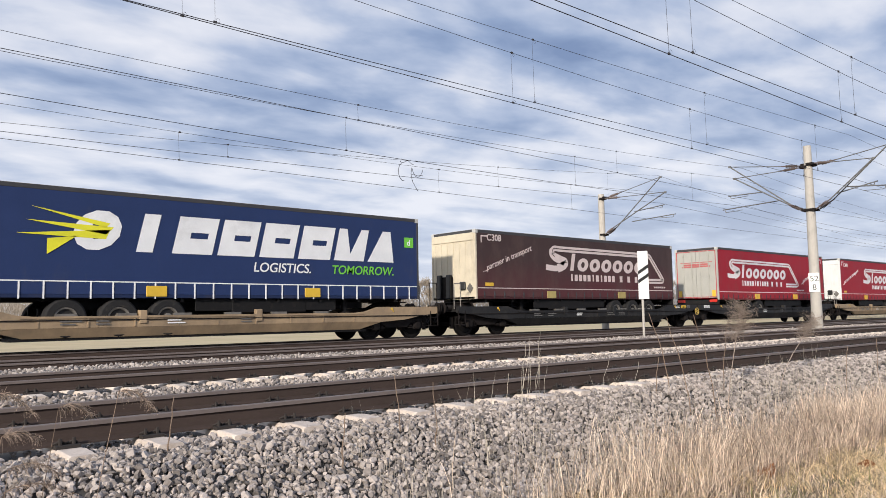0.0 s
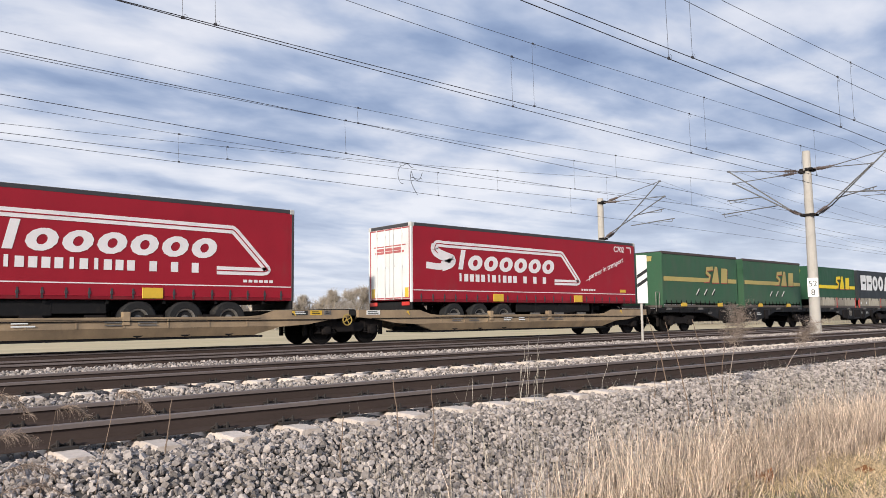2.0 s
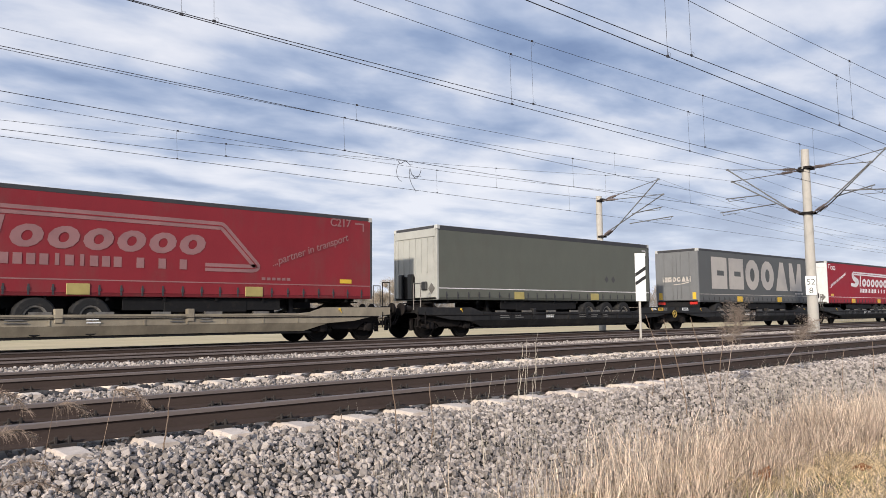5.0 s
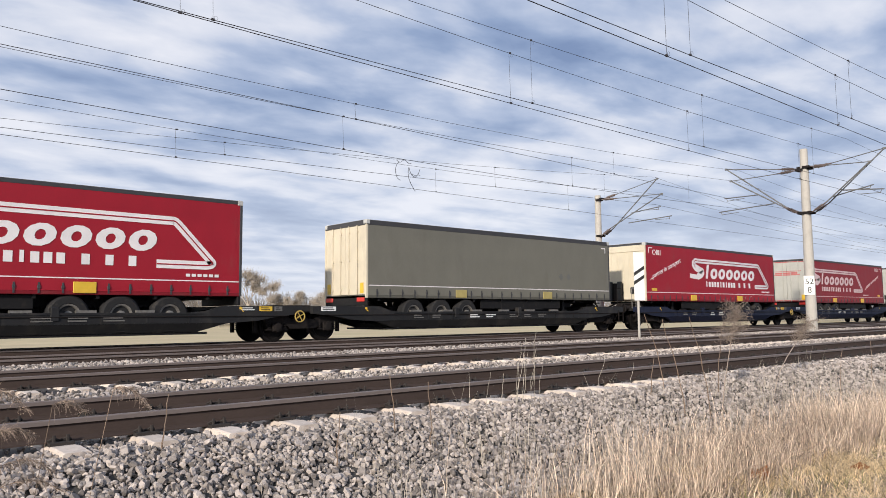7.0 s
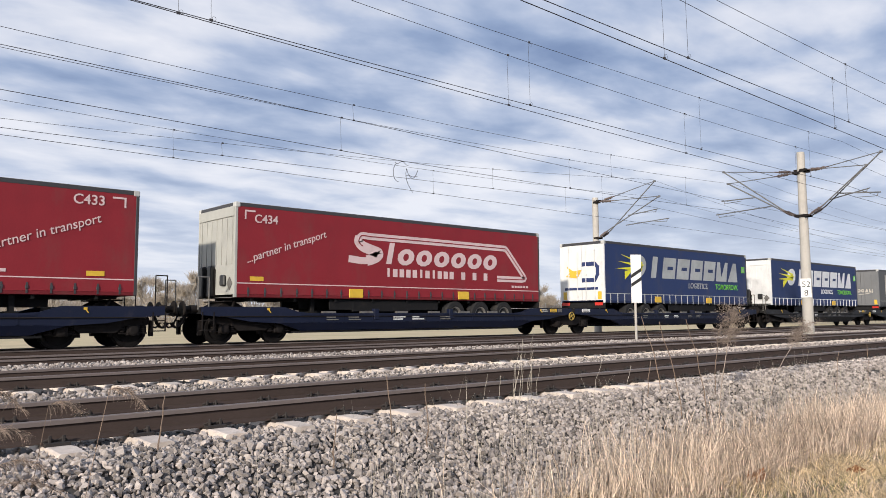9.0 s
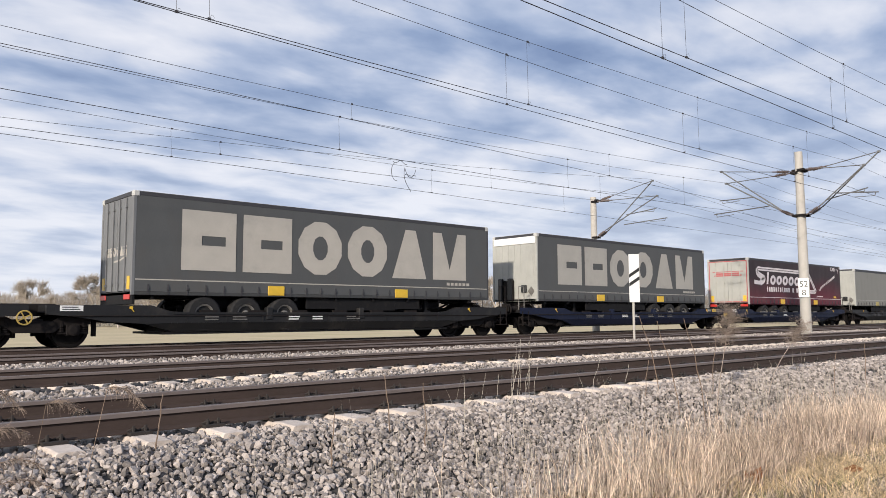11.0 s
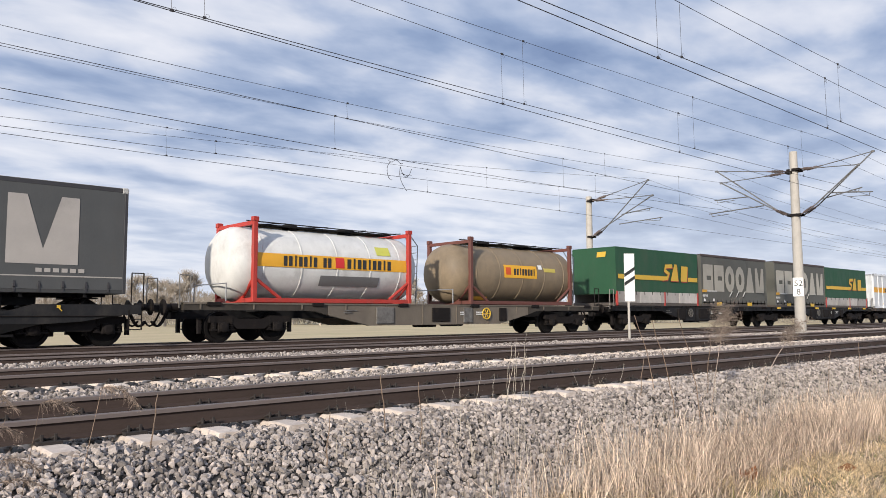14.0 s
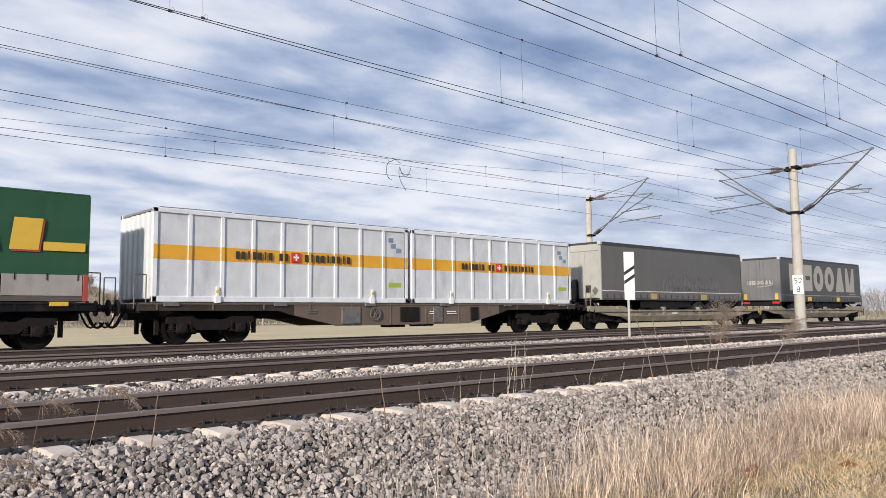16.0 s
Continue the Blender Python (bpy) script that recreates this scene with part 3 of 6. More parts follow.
def bogie_frame_mesh():
    bm = B()
    for s in (-1, 1):
        y0, y1 = (0.93, 1.09) if s > 0 else (-1.09, -0.93)
        prism(bm, [(-1.32, 0.60), (-1.32, 0.78), (-0.62, 0.80), (-0.42, 0.70), (0.42, 0.70), (0.62, 0.80), (1.32, 0.78), (1.32, 0.60), (0.66, 0.58), (0.45, 0.40), (-0.45, 0.40), (-0.66, 0.58)], y0, y1)
        for cx in (-0.9, 0.9):
            box(bm, cx - 0.17, cx + 0.17, y0 - 0.03, y1 + 0.03, 0.32, 0.60, 0.02)
            for dx in (-0.27, 0.27):
                for z in (0.42, 0.48, 0.54, 0.60, 0.66):
                    rod(bm, (cx + dx, s * 1.02, z), (cx + dx, s * 1.02, z + 0.035), 0.085, 10)
                box(bm, cx + dx - 0.1, cx + dx + 0.1, y0, y1, 0.36, 0.40)
            lathe(bm, [(s * 1.09, 0.15), (s * 1.15, 0.14), (s * 1.17, 0.09)], "y", 14, (cx, 0, 0.46))
    box(bm, -0.25, 0.25, -0.95, 0.95, 0.42, 0.74, 0.03)
    for sx in (-1, 1):
        for sy in (-1, 1):
            box(bm, sx * 1.50 - 0.05, sx * 1.50 + 0.05, sy * 0.74 - 0.06, sy * 0.74 + 0.06, 0.28, 0.72)
            box(bm, sx * 0.40 - 0.05, sx * 0.40 + 0.05, sy * 0.74 - 0.06, sy * 0.74 + 0.06, 0.28, 0.72)
    return bm


_bogie = {}


def bogie(parent, x):
    ob = None
    if not _bogie:
        ob = part("bogie", bogie_frame_mesh(), "bogie", parent, "sooty two-axle bogie")
        _bogie["frame"] = ob
        w = part("wheelset", wheelset_mesh(), "wheel", ob, smooth=False)
        w.matrix_basis = pose(-0.9, 0, 0.46)
        _bogie["wheel"] = w
        share(w, ob, pose(0.9, 0, 0.46, 0, 40))
        ob.matrix_basis = pose(x, 0, 0)
    else:
        ob = share(_bogie["frame"], parent, pose(x, 0, 0))
        ob["label"] = "sooty two-axle bogie"
        share(_bogie["wheel"], ob, pose(-0.9, 0, 0.46, 0, random.uniform(0, 80)))
        share(_bogie["wheel"], ob, pose(0.9, 0, 0.46, 0, random.uniform(0, 80)))
    return ob


def buffers(parent, x, way):
    """Two buffers, draw hook and hoses at a wagon's end; way -1 points to -x."""
    for s in (-0.88, 0.88):
        bm = B()
        lathe(bm, [(x, 0.11), (x + way * 0.22, 0.11), (x + way * 0.225, 0.085), (x + way * 0.40, 0.08), (x + way * 0.405, 0.225), (x + way * 0.44, 0.225), (x + way * 0.45, 0.18)], "x", 16, (0, s, 1.04))
        part("buffer", bm, "bogie", parent)
    bm = B()
    box(bm, min(x, x + way * 0.45), max(x, x + way * 0.45), -0.05, 0.05, 0.95, 1.10)
    for y in (-0.35, -0.22, 0.25):
        tube(bm, [(x + way * (0.05 + 0.075 * k), y, 0.95 - 0.45 * math.sin(k * 0.4)) for k in range(7)], 0.028)
    part("coupling", bm, "bogie", parent, "black draw hook and brake hoses")
    for y in (-1.2, 1.2):
        bm = B()
        rod(bm, (x + way * 0.10, y, 1.02), (x + way * 0.10, y, 1.95), 0.018, 6)
        rod(bm, (x - way * 0.22, y, 1.02), (x - way * 0.22, y, 1.95), 0.018, 6)
        rod(bm, (x + way * 0.10, y, 1.95), (x - way * 0.22, y, 1.95), 0.018, 6)
        part("shunter_handrail", bm, "rim" if way < 0 else "bogie", parent)
    return parent


def plates(parent, x, z, n, m, y=-1.335):
    """Unreadable lettering panels on a wagon's side, as plain bars."""
    for k in range(n):
        bm = B()
        for r in range(2):
            w = random.uniform(0.3, 0.55)
            box(bm, x + k * 0.85, x + k * 0.85 + w, y - 0.004, y, z + r * 0.075, z + r * 0.075 + 0.036)
        part("marking", bm, m, parent)


def pocket_half(root, x0, x1, mt, end_left, end_right):
    """One body of an articulated pocket wagon: high ends over the bogies, low side beams between."""
    L = x1 - x0
    rise_l, rise_r = x0 + 3.1, x1 - 3.1
    for s in (-1, 1):
        y0, y1 = (1.18, 1.34) if s > 0 else (-1.34, -1.18)
        bm = B()
        prism(bm, [(x0 + 0.1, 0.86), (x0 + 0.1, 1.10), (x0 + 2.7, 1.10), (rise_l + 0.1, 0.95), (rise_l + 0.7, 0.90), (rise_r - 0.7, 0.90), (rise_r - 0.1, 0.95), (x1 - 2.7, 1.10), (x1 - 0.1, 1.10),
                   (x1 - 0.1, 0.86), (x1 - 0.8, 0.80), (x1 - 1.6, 0.66), (x1 - 2.6, 0.60), (rise_r - 0.2, 0.62), (rise_l + 0.2, 0.62), (x0 + 2.6, 0.60), (x0 + 1.6, 0.66), (x0 + 0.8, 0.80)], y0, y1)
        part("side_beam", bm, mt, root)
        bm = B()
        box(bm, rise_l + 0.2, rise_r - 0.2, y0 - 0.025, y1 + 0.025, 0.86, 0.915)
        for k in range(9):
            cx = rise_l + 0.6 + k * (rise_r - rise_l - 1.2) / 8
            box(bm, cx - 0.02, cx + 0.02, y0 - 0.018, y1 + 0.018, 0.63, 0.86)
        part("beam_flange", bm, mt, root)
        bm = B()
        cut = [(s * 1.335, 0.618), (s * 1.20, 0.37), (s * 1.08, 0.37), (s * 1.19, 0.618)]
        ends = [[bm.verts.new((x, yy, zz_)) for yy, zz_ in cut] for x in (x0 + 2.5, x1 - 2.5)]
        for v in ends[0] + ends[1]:
            if v.co.z < 0.5:
                v.co.x += 0.9 if v.co.x < (x0 + x1) / 2 else -0.9
        for k in range(4):
            bm.faces.new((ends[0][k], ends[0][(k + 1) % 4], ends[1][(k + 1) % 4], ends[1][k]))
        bm.faces.new(ends[0])
        bm.faces.new(ends[1][::-1])
        part("lower_web", bm, mt, root)
    bm = B()
    for a, b in ((x0 + 0.1, x0 + 2.6), (x1 - 2.6, x1 - 0.1)):
        box(bm, a, b, -1.17, 1.17, 0.90, 1.09)
    part("end_platform", bm, "under", root)
    bm = B()
    box(bm, rise_l, rise_r, -1.17, 1.17, 0.30, 0.36)
    for k in range(5):
        cx = rise_l + 0.4 + k * (rise_r - rise_l - 0.8) / 4
        box(bm, cx - 0.08, cx + 0.08, -1.18, 1.18, 0.34, 0.50)
    part("pocket_floor", bm, "under", root)
    plates(root, x0 + 0.9, 0.90, 2, "white")
    plates(root, x1 - 2.6, 0.86, 2, "white")
    plates(root, x0 + 4.2, 0.69, 2, "rim", y=-1.368)
    plates(root, x0 + 6.9, 0.69, random.randint(1, 2), "white", y=-1.368)
    plates(root, rise_r - 4.6, 0.69, random.randint(1, 3), "rim", y=-1.368)
    bm = B()
    for k in range(6):
        cx = rise_l + 1.0 + k * 1.5
        box(bm, cx, cx + 0.5, -1.30, -1.20, 0.915, 0.98)
    part("hinged_stop", bm, random.choice(("bogie", "rim")), root)
    part("air_pipe", rod(B(), (x0 + 0.6, -1.365, 0.82), (x1 - 0.6, -1.365, 0.80), 0.016, 6), "bogie", root)
    for cx in (x0 + 2.15, x1 - 2.15):
        bm = B()
        rod(bm, (cx, -1.35, 1.02), (cx + 0.07, -1.37, 0.93), 0.013, 6)
        box(bm, cx - 0.045, cx + 0.045, -1.362, -1.342, 1.00, 1.07, 0.006)
        part("release_lever", bm, "yellow", root)
    for cx in ((x0 + 0.25,) if end_left else (x1 - 0.25,)):
        bm = B()
        for z in (0.42, 0.70):
            box(bm, cx - 0.17, cx + 0.17, -1.36, -1.10, z, z + 0.025)
        for d in (-0.17, 0.17):
            box(bm, cx + d - 0.015, cx + d + 0.015, -1.35, -1.32, 0.42, 0.95)
        part("footstep", bm, "bogie", root)
    # the stand that holds a trailer's coupling pin
    kp = x0 + 1.35 if end_left else x1 - 1.35
    bm = B()
    prism(bm, [(kp - 0.45, 1.09), (kp - 0.16, 1.26), (kp + 0.16, 1.26), (kp + 0.45, 1.09)], -0.45, 0.45)
    box(bm, kp - 0.32, kp + 0.32, -0.75, 0.75, 1.25, 1.29, 0.01)
    for y in (-1.0, 1.0):
        rod(bm, (kp - 0.2, y, 1.09), (kp, y * 0.7, 1.27), 0.04)
    part("trailer_stand", bm, "bogie", root)


def pocket_wagon(s, rgb, dirt, label):
    """Articulated wagon for two trailers; s is where the first trailer begins."""
    s0 = s - 1.05
    root = mover("pocket_wagon", s0, label, "freight wagon", "pocket wagons of the train")
    mt = paint(rgb, "steel", dirt)
    pocket_half(root, 0.0, 16.75, mt, True, False)
    pocket_half(root, 16.95, 33.7, mt, False, True)
    for x in (1.75, 16.85, 31.95):
        bogie(root, x)
    buffers(root, 0.1, -1)
    buffers(root, 33.6, 1)
    bm = B()
    box(bm, 16.2, 17.5, -0.5, 0.5, 0.82, 1.14, 0.03)
    part("articulation_joint", bm, "bogie", root)
    bm = B()
    for k in range(14):
        a0, a1 = k * math.tau / 14, (k + 1) * math.tau / 14
        rod(bm, (16.55 + 0.17 * math.cos(a0), -1.40, 0.78 + 0.17 * math.sin(a0)), (16.55 + 0.17 * math.cos(a1), -1.40, 0.78 + 0.17 * math.sin(a1)), 0.02, 5, caps=False)
    for k in range(2):
        a0 = 0.5 + k * math.pi / 2
        rod(bm, (16.55 - 0.16 * math.cos(a0), -1.40, 0.78 - 0.16 * math.sin(a0)), (16.55 + 0.16 * math.cos(a0), -1.40, 0.78 + 0.16 * math.sin(a0)), 0.016, 5)
    rod(bm, (16.55, -1.40, 0.78), (16.55, -1.30, 0.78), 0.025, 6)
    part("handbrake_wheel", bm, paint((0.42, 0.30, 0.08), "steel", 0.4), root, "dull yellow handbrake wheel")
    for x, w, tone in ((14.55, 0.55, "black"), (15.2, 0.42, "yellow"), (15.7, 0.26, "rim"), (17.35, 0.55, "white")):
        pl = part("marking_panel", box(B(), x, x + w, -1.352, -1.341, 0.945, 1.085), tone, root)
        bm = B()
        for r in range(2):
            box(bm, x + 0.05, x + w - 0.07 - 0.05 * r, -1.357, -1.353, 0.975 + r * 0.055, 1.0 + r * 0.055)
        part("marking", bm, "white" if tone == "black" else "black", pl)
    for x in (6.2, 9.6, 23.2, 26.6):
        part("locking_post", box(B(), x - 0.10, x + 0.10, -1.375, -1.19, 0.70, 1.06, 0.015), mt, root)
    return root


def flat_wagon(s0, L, rgb, dirt, label, ends="bb", hand=0.42):
    """Container flat wagon with a fish-belly sole bar; ends: b bogie and buffers, j shared joint bogie, - carried by the next one."""
    root = mover("container_wagon", s0, label, "freight wagon", "container wagons of the train")
    mt = paint(rgb, "steel", dirt)
    for s in (-1, 1):
        y0, y1 = (1.10, 1.26) if s > 0 else (-1.26, -1.10)
        dark_end = paint(tuple(0.25 * c for c in rgb), "steel", dirt)
        for o in ([(0.1, 0.96), (0.1, 1.17), (4.9, 1.17), (4.9, 0.80), (4.4, 0.94)], [(L - 4.9, 0.80), (L - 4.9, 1.17), (L - 0.1, 1.17), (L - 0.1, 0.96), (L - 4.4, 0.94)]):
            part("sole_bar", prism(B(), o, y0, y1), dark_end, root)
        part("belly_beam", prism(B(), [(4.92, 0.80), (4.92, 1.17), (L - 4.92, 1.17), (L - 4.92, 0.80), (L - 6.6, 0.44), (6.6, 0.44)], y0, y1), mt, root)
        bm = B()
        box(bm, 0.1, L - 0.1, y0 - 0.03, y1 + 0.03, 1.13, 1.175)
        for k in range(12):
            cx = 0.6 + k * (L - 1.2) / 11
            zb = 0.98 if cx < 4.9 or cx > L - 4.9 else 0.84 if cx < 6.8 or cx > L - 6.8 else 0.46
            box(bm, cx - 0.02, cx + 0.02, y0 - 0.025, y1 + 0.025, zb, 1.13)
        part("stiffener", bm, mt, root)
    bm = B()
    for k in range(9):
        cx = 0.3 + k * (L - 0.6) / 8
        box(bm, cx - 0.1, cx + 0.1, -1.1, 1.1, 0.90, 1.10)
    box(bm, 0.2, L - 0.2, -0.2, 0.2, 0.7, 1.12)
    part("cross_member", bm, "under", root)
    for e, x, way in ((ends[0], 2.3, -1), (ends[1], L - 2.3, 1)):
        if e == "b":
            bogie(root, x)
            buffers(root, 0.1 if way < 0 else L - 0.1, way)
        elif e == "j":
            bogie(root, L)
    cx = L * hand
    bm = B()
    for k in range(16):
        a0, a1 = k * math.tau / 16, (k + 1) * math.tau / 16
        rod(bm, (cx + 0.21 * math.cos(a0), -1.34, 0.84 + 0.21 * math.sin(a0)), (cx + 0.21 * math.cos(a1), -1.34, 0.84 + 0.21 * math.sin(a1)), 0.022, 6, caps=False)
    for k in range(3):
        a0 = k * math.pi / 3
        rod(bm, (cx - 0.2 * math.cos(a0), -1.34, 0.84 - 0.2 * math.sin(a0)), (cx + 0.2 * math.cos(a0), -1.34, 0.84 + 0.2 * math.sin(a0)), 0.014, 5)
    part("handbrake_wheel", bm, "yellow" if hand > 0.5 else "rim", root)
    plates(root, L * 0.28, 0.86, 1, "rim", y=-1.30)
    plates(root, L * 0.55, 0.80, 2, "white", y=-1.30)
    tone = random.choice(("yellow", "bogie", "rim"))
    for k in range(6):
        cx = 1.0 + k * (L - 2.0) / 5
        part("container_rest", box(B(), cx - 0.22, cx + 0.22, -1.32, -1.24, 1.08, 1.19, 0.01), tone, root)
    for k, (a, w, tone) in enumerate(((0.35, 0.75, "rim" if rgb[0] > 0.05 else "bogie"), (0.48, 0.85, "bogie"), (0.56, 0.45, "rim" if rgb[0] > 0.05 else "bogie"), (0.66, 0.40, "bogie"))):
        part("equipment_box", box(B(), L * a, L * a + w, -1.31, -1.255, 0.50 + 0.05 * (k % 2), 1.06, 0.012), tone, root)
    bm = B()
    box(bm, L * 0.47, L * 0.47 + 0.7, -0.95, -0.35, 0.35, 0.78, 0.03)
    rod(bm, (L * 0.53, -0.7, 0.55), (L * 0.53 + 1.0, -0.7, 0.55), 0.19, 14)
    part("brake_reservoir", bm, "bogie", root)
    return root


# -- printed shapes on the loads --
def glyph_row(parent, m, x0, x1, z0, z1, pattern, y, lean=0.12, name="logo_shape"):
    """A brand's word as a row of plain shapes in its colour: b bar, d plain block, k block with a slot, r ring, a wedge, w notched block, - gap."""
    n = len(pattern)
    step, h = (x1 - x0) / n, z1 - z0
    for k, c in enumerate(pattern):
        if c == "-":
            continue
        a, w = x0 + k * step, step * 0.88
        bm = B()

        def shape(pts):
            quad_side(bm, [(a + u * w + lean * v * h, z0 + v * h) for u, v in pts], y)
        if c == "b":
            shape([(0.30, 0), (0.68, 0), (0.68, 1), (0.30, 1)])
        elif c == "d":
            shape([(0.08, 0), (0.86, 0), (0.86, 0.92), (0.08, 0.92)])
        elif c == "k":
            for x_, e_ in ((0, 0.36), (0.80, 1)):
                shape([(x_, 0), (e_, 0), (e_, 1), (x_, 1)])
            for v_, t_ in ((0, 0.42), (0.58, 1)):
                shape([(0.36, v_), (0.80, v_), (0.80, t_), (0.36, t_)])
        elif c == "r":
            ring = [(math.cos((j + 0.5) * math.tau / 12), math.sin((j + 0.5) * math.tau / 12)) for j in range(12)]
            for j in range(12):
                (p, q), (e, g) = ring[j], ring[(j + 1) % 12]
                shape([(0.5 + 0.51 * p, 0.5 + 0.51 * q), (0.5 + 0.51 * e, 0.5 + 0.51 * g), (0.5 + 0.17 * e, 0.5 + 0.23 * g), (0.5 + 0.17 * p, 0.5 + 0.23 * q)])
        elif c == "a":
            shape([(0, 0), (0.94, 0), (0.64, 1), (0.36, 1)])
        else:
            shape([(0, 0), (0.5, 0), (0.5, 0.22), (0.26, 1), (0, 1)])
            shape([(0.5, 0), (1, 0), (1, 1), (0.74, 1), (0.5, 0.22)])
        part(name, bm, m, parent)


def ribbon(bm, pts, w, y):
    """A bent band of constant width, in x and z."""
    P = [Vector(p) for p in pts]
    L, R = [], []
    for i, p in enumerate(P):
        d = (P[min(i + 1, len(P) - 1)] - P[max(i - 1, 0)]).normalized()
        n = Vector((-d.y, d.x))
        L.append(p + n * w / 2)
        R.append(p - n * w / 2)
    for i in range(len(P) - 1):
        quad_side(bm, [tuple(R[i]), tuple(R[i + 1]), tuple(L[i + 1]), tuple(L[i])], y)


def rounded(pts, n=5):
    """The same line with its bends rounded."""
    out = []
    for i in range(len(pts) - 1):
        p0, p1, p2, p3 = (Vector(pts[min(max(i + d, 0), len(pts) - 1)]) for d in (-1, 0, 1, 2))
        far = (p2 - p1).length
        t1, t2 = ((p2 - p0).normalized() * far * 0.75, (p3 - p1).normalized() * far * 0.75) if far < 1.2 else (p2 - p1, p2 - p1)
        for k in range(n):
            u = k / n
            out.append(tuple((2 * u ** 3 - 3 * u ** 2 + 1) * p1 + (u ** 3 - 2 * u ** 2 + u) * t1 + (3 * u ** 2 - 2 * u ** 3) * p2 + (u ** 3 - u ** 2) * t2))
    return out + [tuple(pts[-1])]


def steg(parent, m, ground_paint, u, z, y, number, flipped):
    """Outlined haulier's frame with a sweeping first stroke, two rows of blocks, a slogan and a fleet number."""
    bm = B()
    curve = [(u - 0.05, z + 0.92), (u + 0.55, z + 0.88), (u + 0.95, z + 1.00), (u + 1.05, z + 1.14), (u + 0.9, z + 1.28), (u + 0.45, z + 1.42), (u + 0.27, z + 1.58), (u + 0.36, z + 1.78), (u + 0.75, z + 1.86), (u + 3.0, z + 1.85), (u + 6.75, z + 1.82), (u + 6.95, z + 1.72), (u + 7.85, z + 0.62), (u + 7.85, z + 0.50), (u + 7.7, z + 0.46), (u + 6.4, z + 0.46)]
    curve = [(u + (a - u) * 1.10, b) for a, b in curve]
    mid = [(a + (0.05 if 2 < k < 8 else 0.0) - (0.07 if k > 10 else 0), b - (0.08 if 7 < k < 12 else -0.07 if k < 4 or k > 12 else 0)) for k, (a, b) in enumerate(curve)]
    mid = rounded(mid)
    ribbon(bm, mid, 0.235, y)
    ribbon(bm, mid[6:34], 0.36, y - 0.002)
    part("logo_outline", bm, m, parent)
    bm = B()
    for (a0, b0), (a1, b1) in zip(mid[26:], mid[27:]):
        n = max(1, round(math.hypot(a1 - a0, b1 - b0) / 0.6))
        for j in range(n):
            f0, f1 = j / n, (j + (0.86 if n > 1 else 1.0)) / n
            ribbon(bm, [(a0 + (a1 - a0) * f0, b0 + (b1 - b0) * f0), (a0 + (a1 - a0) * f1, b0 + (b1 - b0) * f1)], 0.032, y - 0.009)
    part("logo_centre_line", bm, ground_paint, parent)
    glyph_row(parent, m, u + 1.32, u + 2.0, z + 0.88, z + 1.62, "b", y, 0.22)
    glyph_row(parent, m, u + 1.95, u + 7.0, z + 0.86, z + 1.44, "rrrrrr", y, 0.22)
    glyph_row(parent, m, u + 1.48, u + 6.5, z + 0.44, z + 0.74, "bddddbdbddd-d-d-d", y, 0.0, name="logo_line")
    if flipped:
        writing("...partner in transport", parent, m, u + 9.1, y - 0.004, z + 0.62, 0.335, 19, 0.2)
        writing(number, parent, m, 11.92, y - 0.004, z + 2.02, 0.36, 0, 0, 0.012)
    else:
        writing("...partner in transport", parent, m, u - 3.7, y - 0.004, z + 0.68, 0.335, 19, 0.2)
        writing(number, parent, m, u - 3.48, y - 0.004, z + 1.92, 0.36, 0, 0, 0.012)


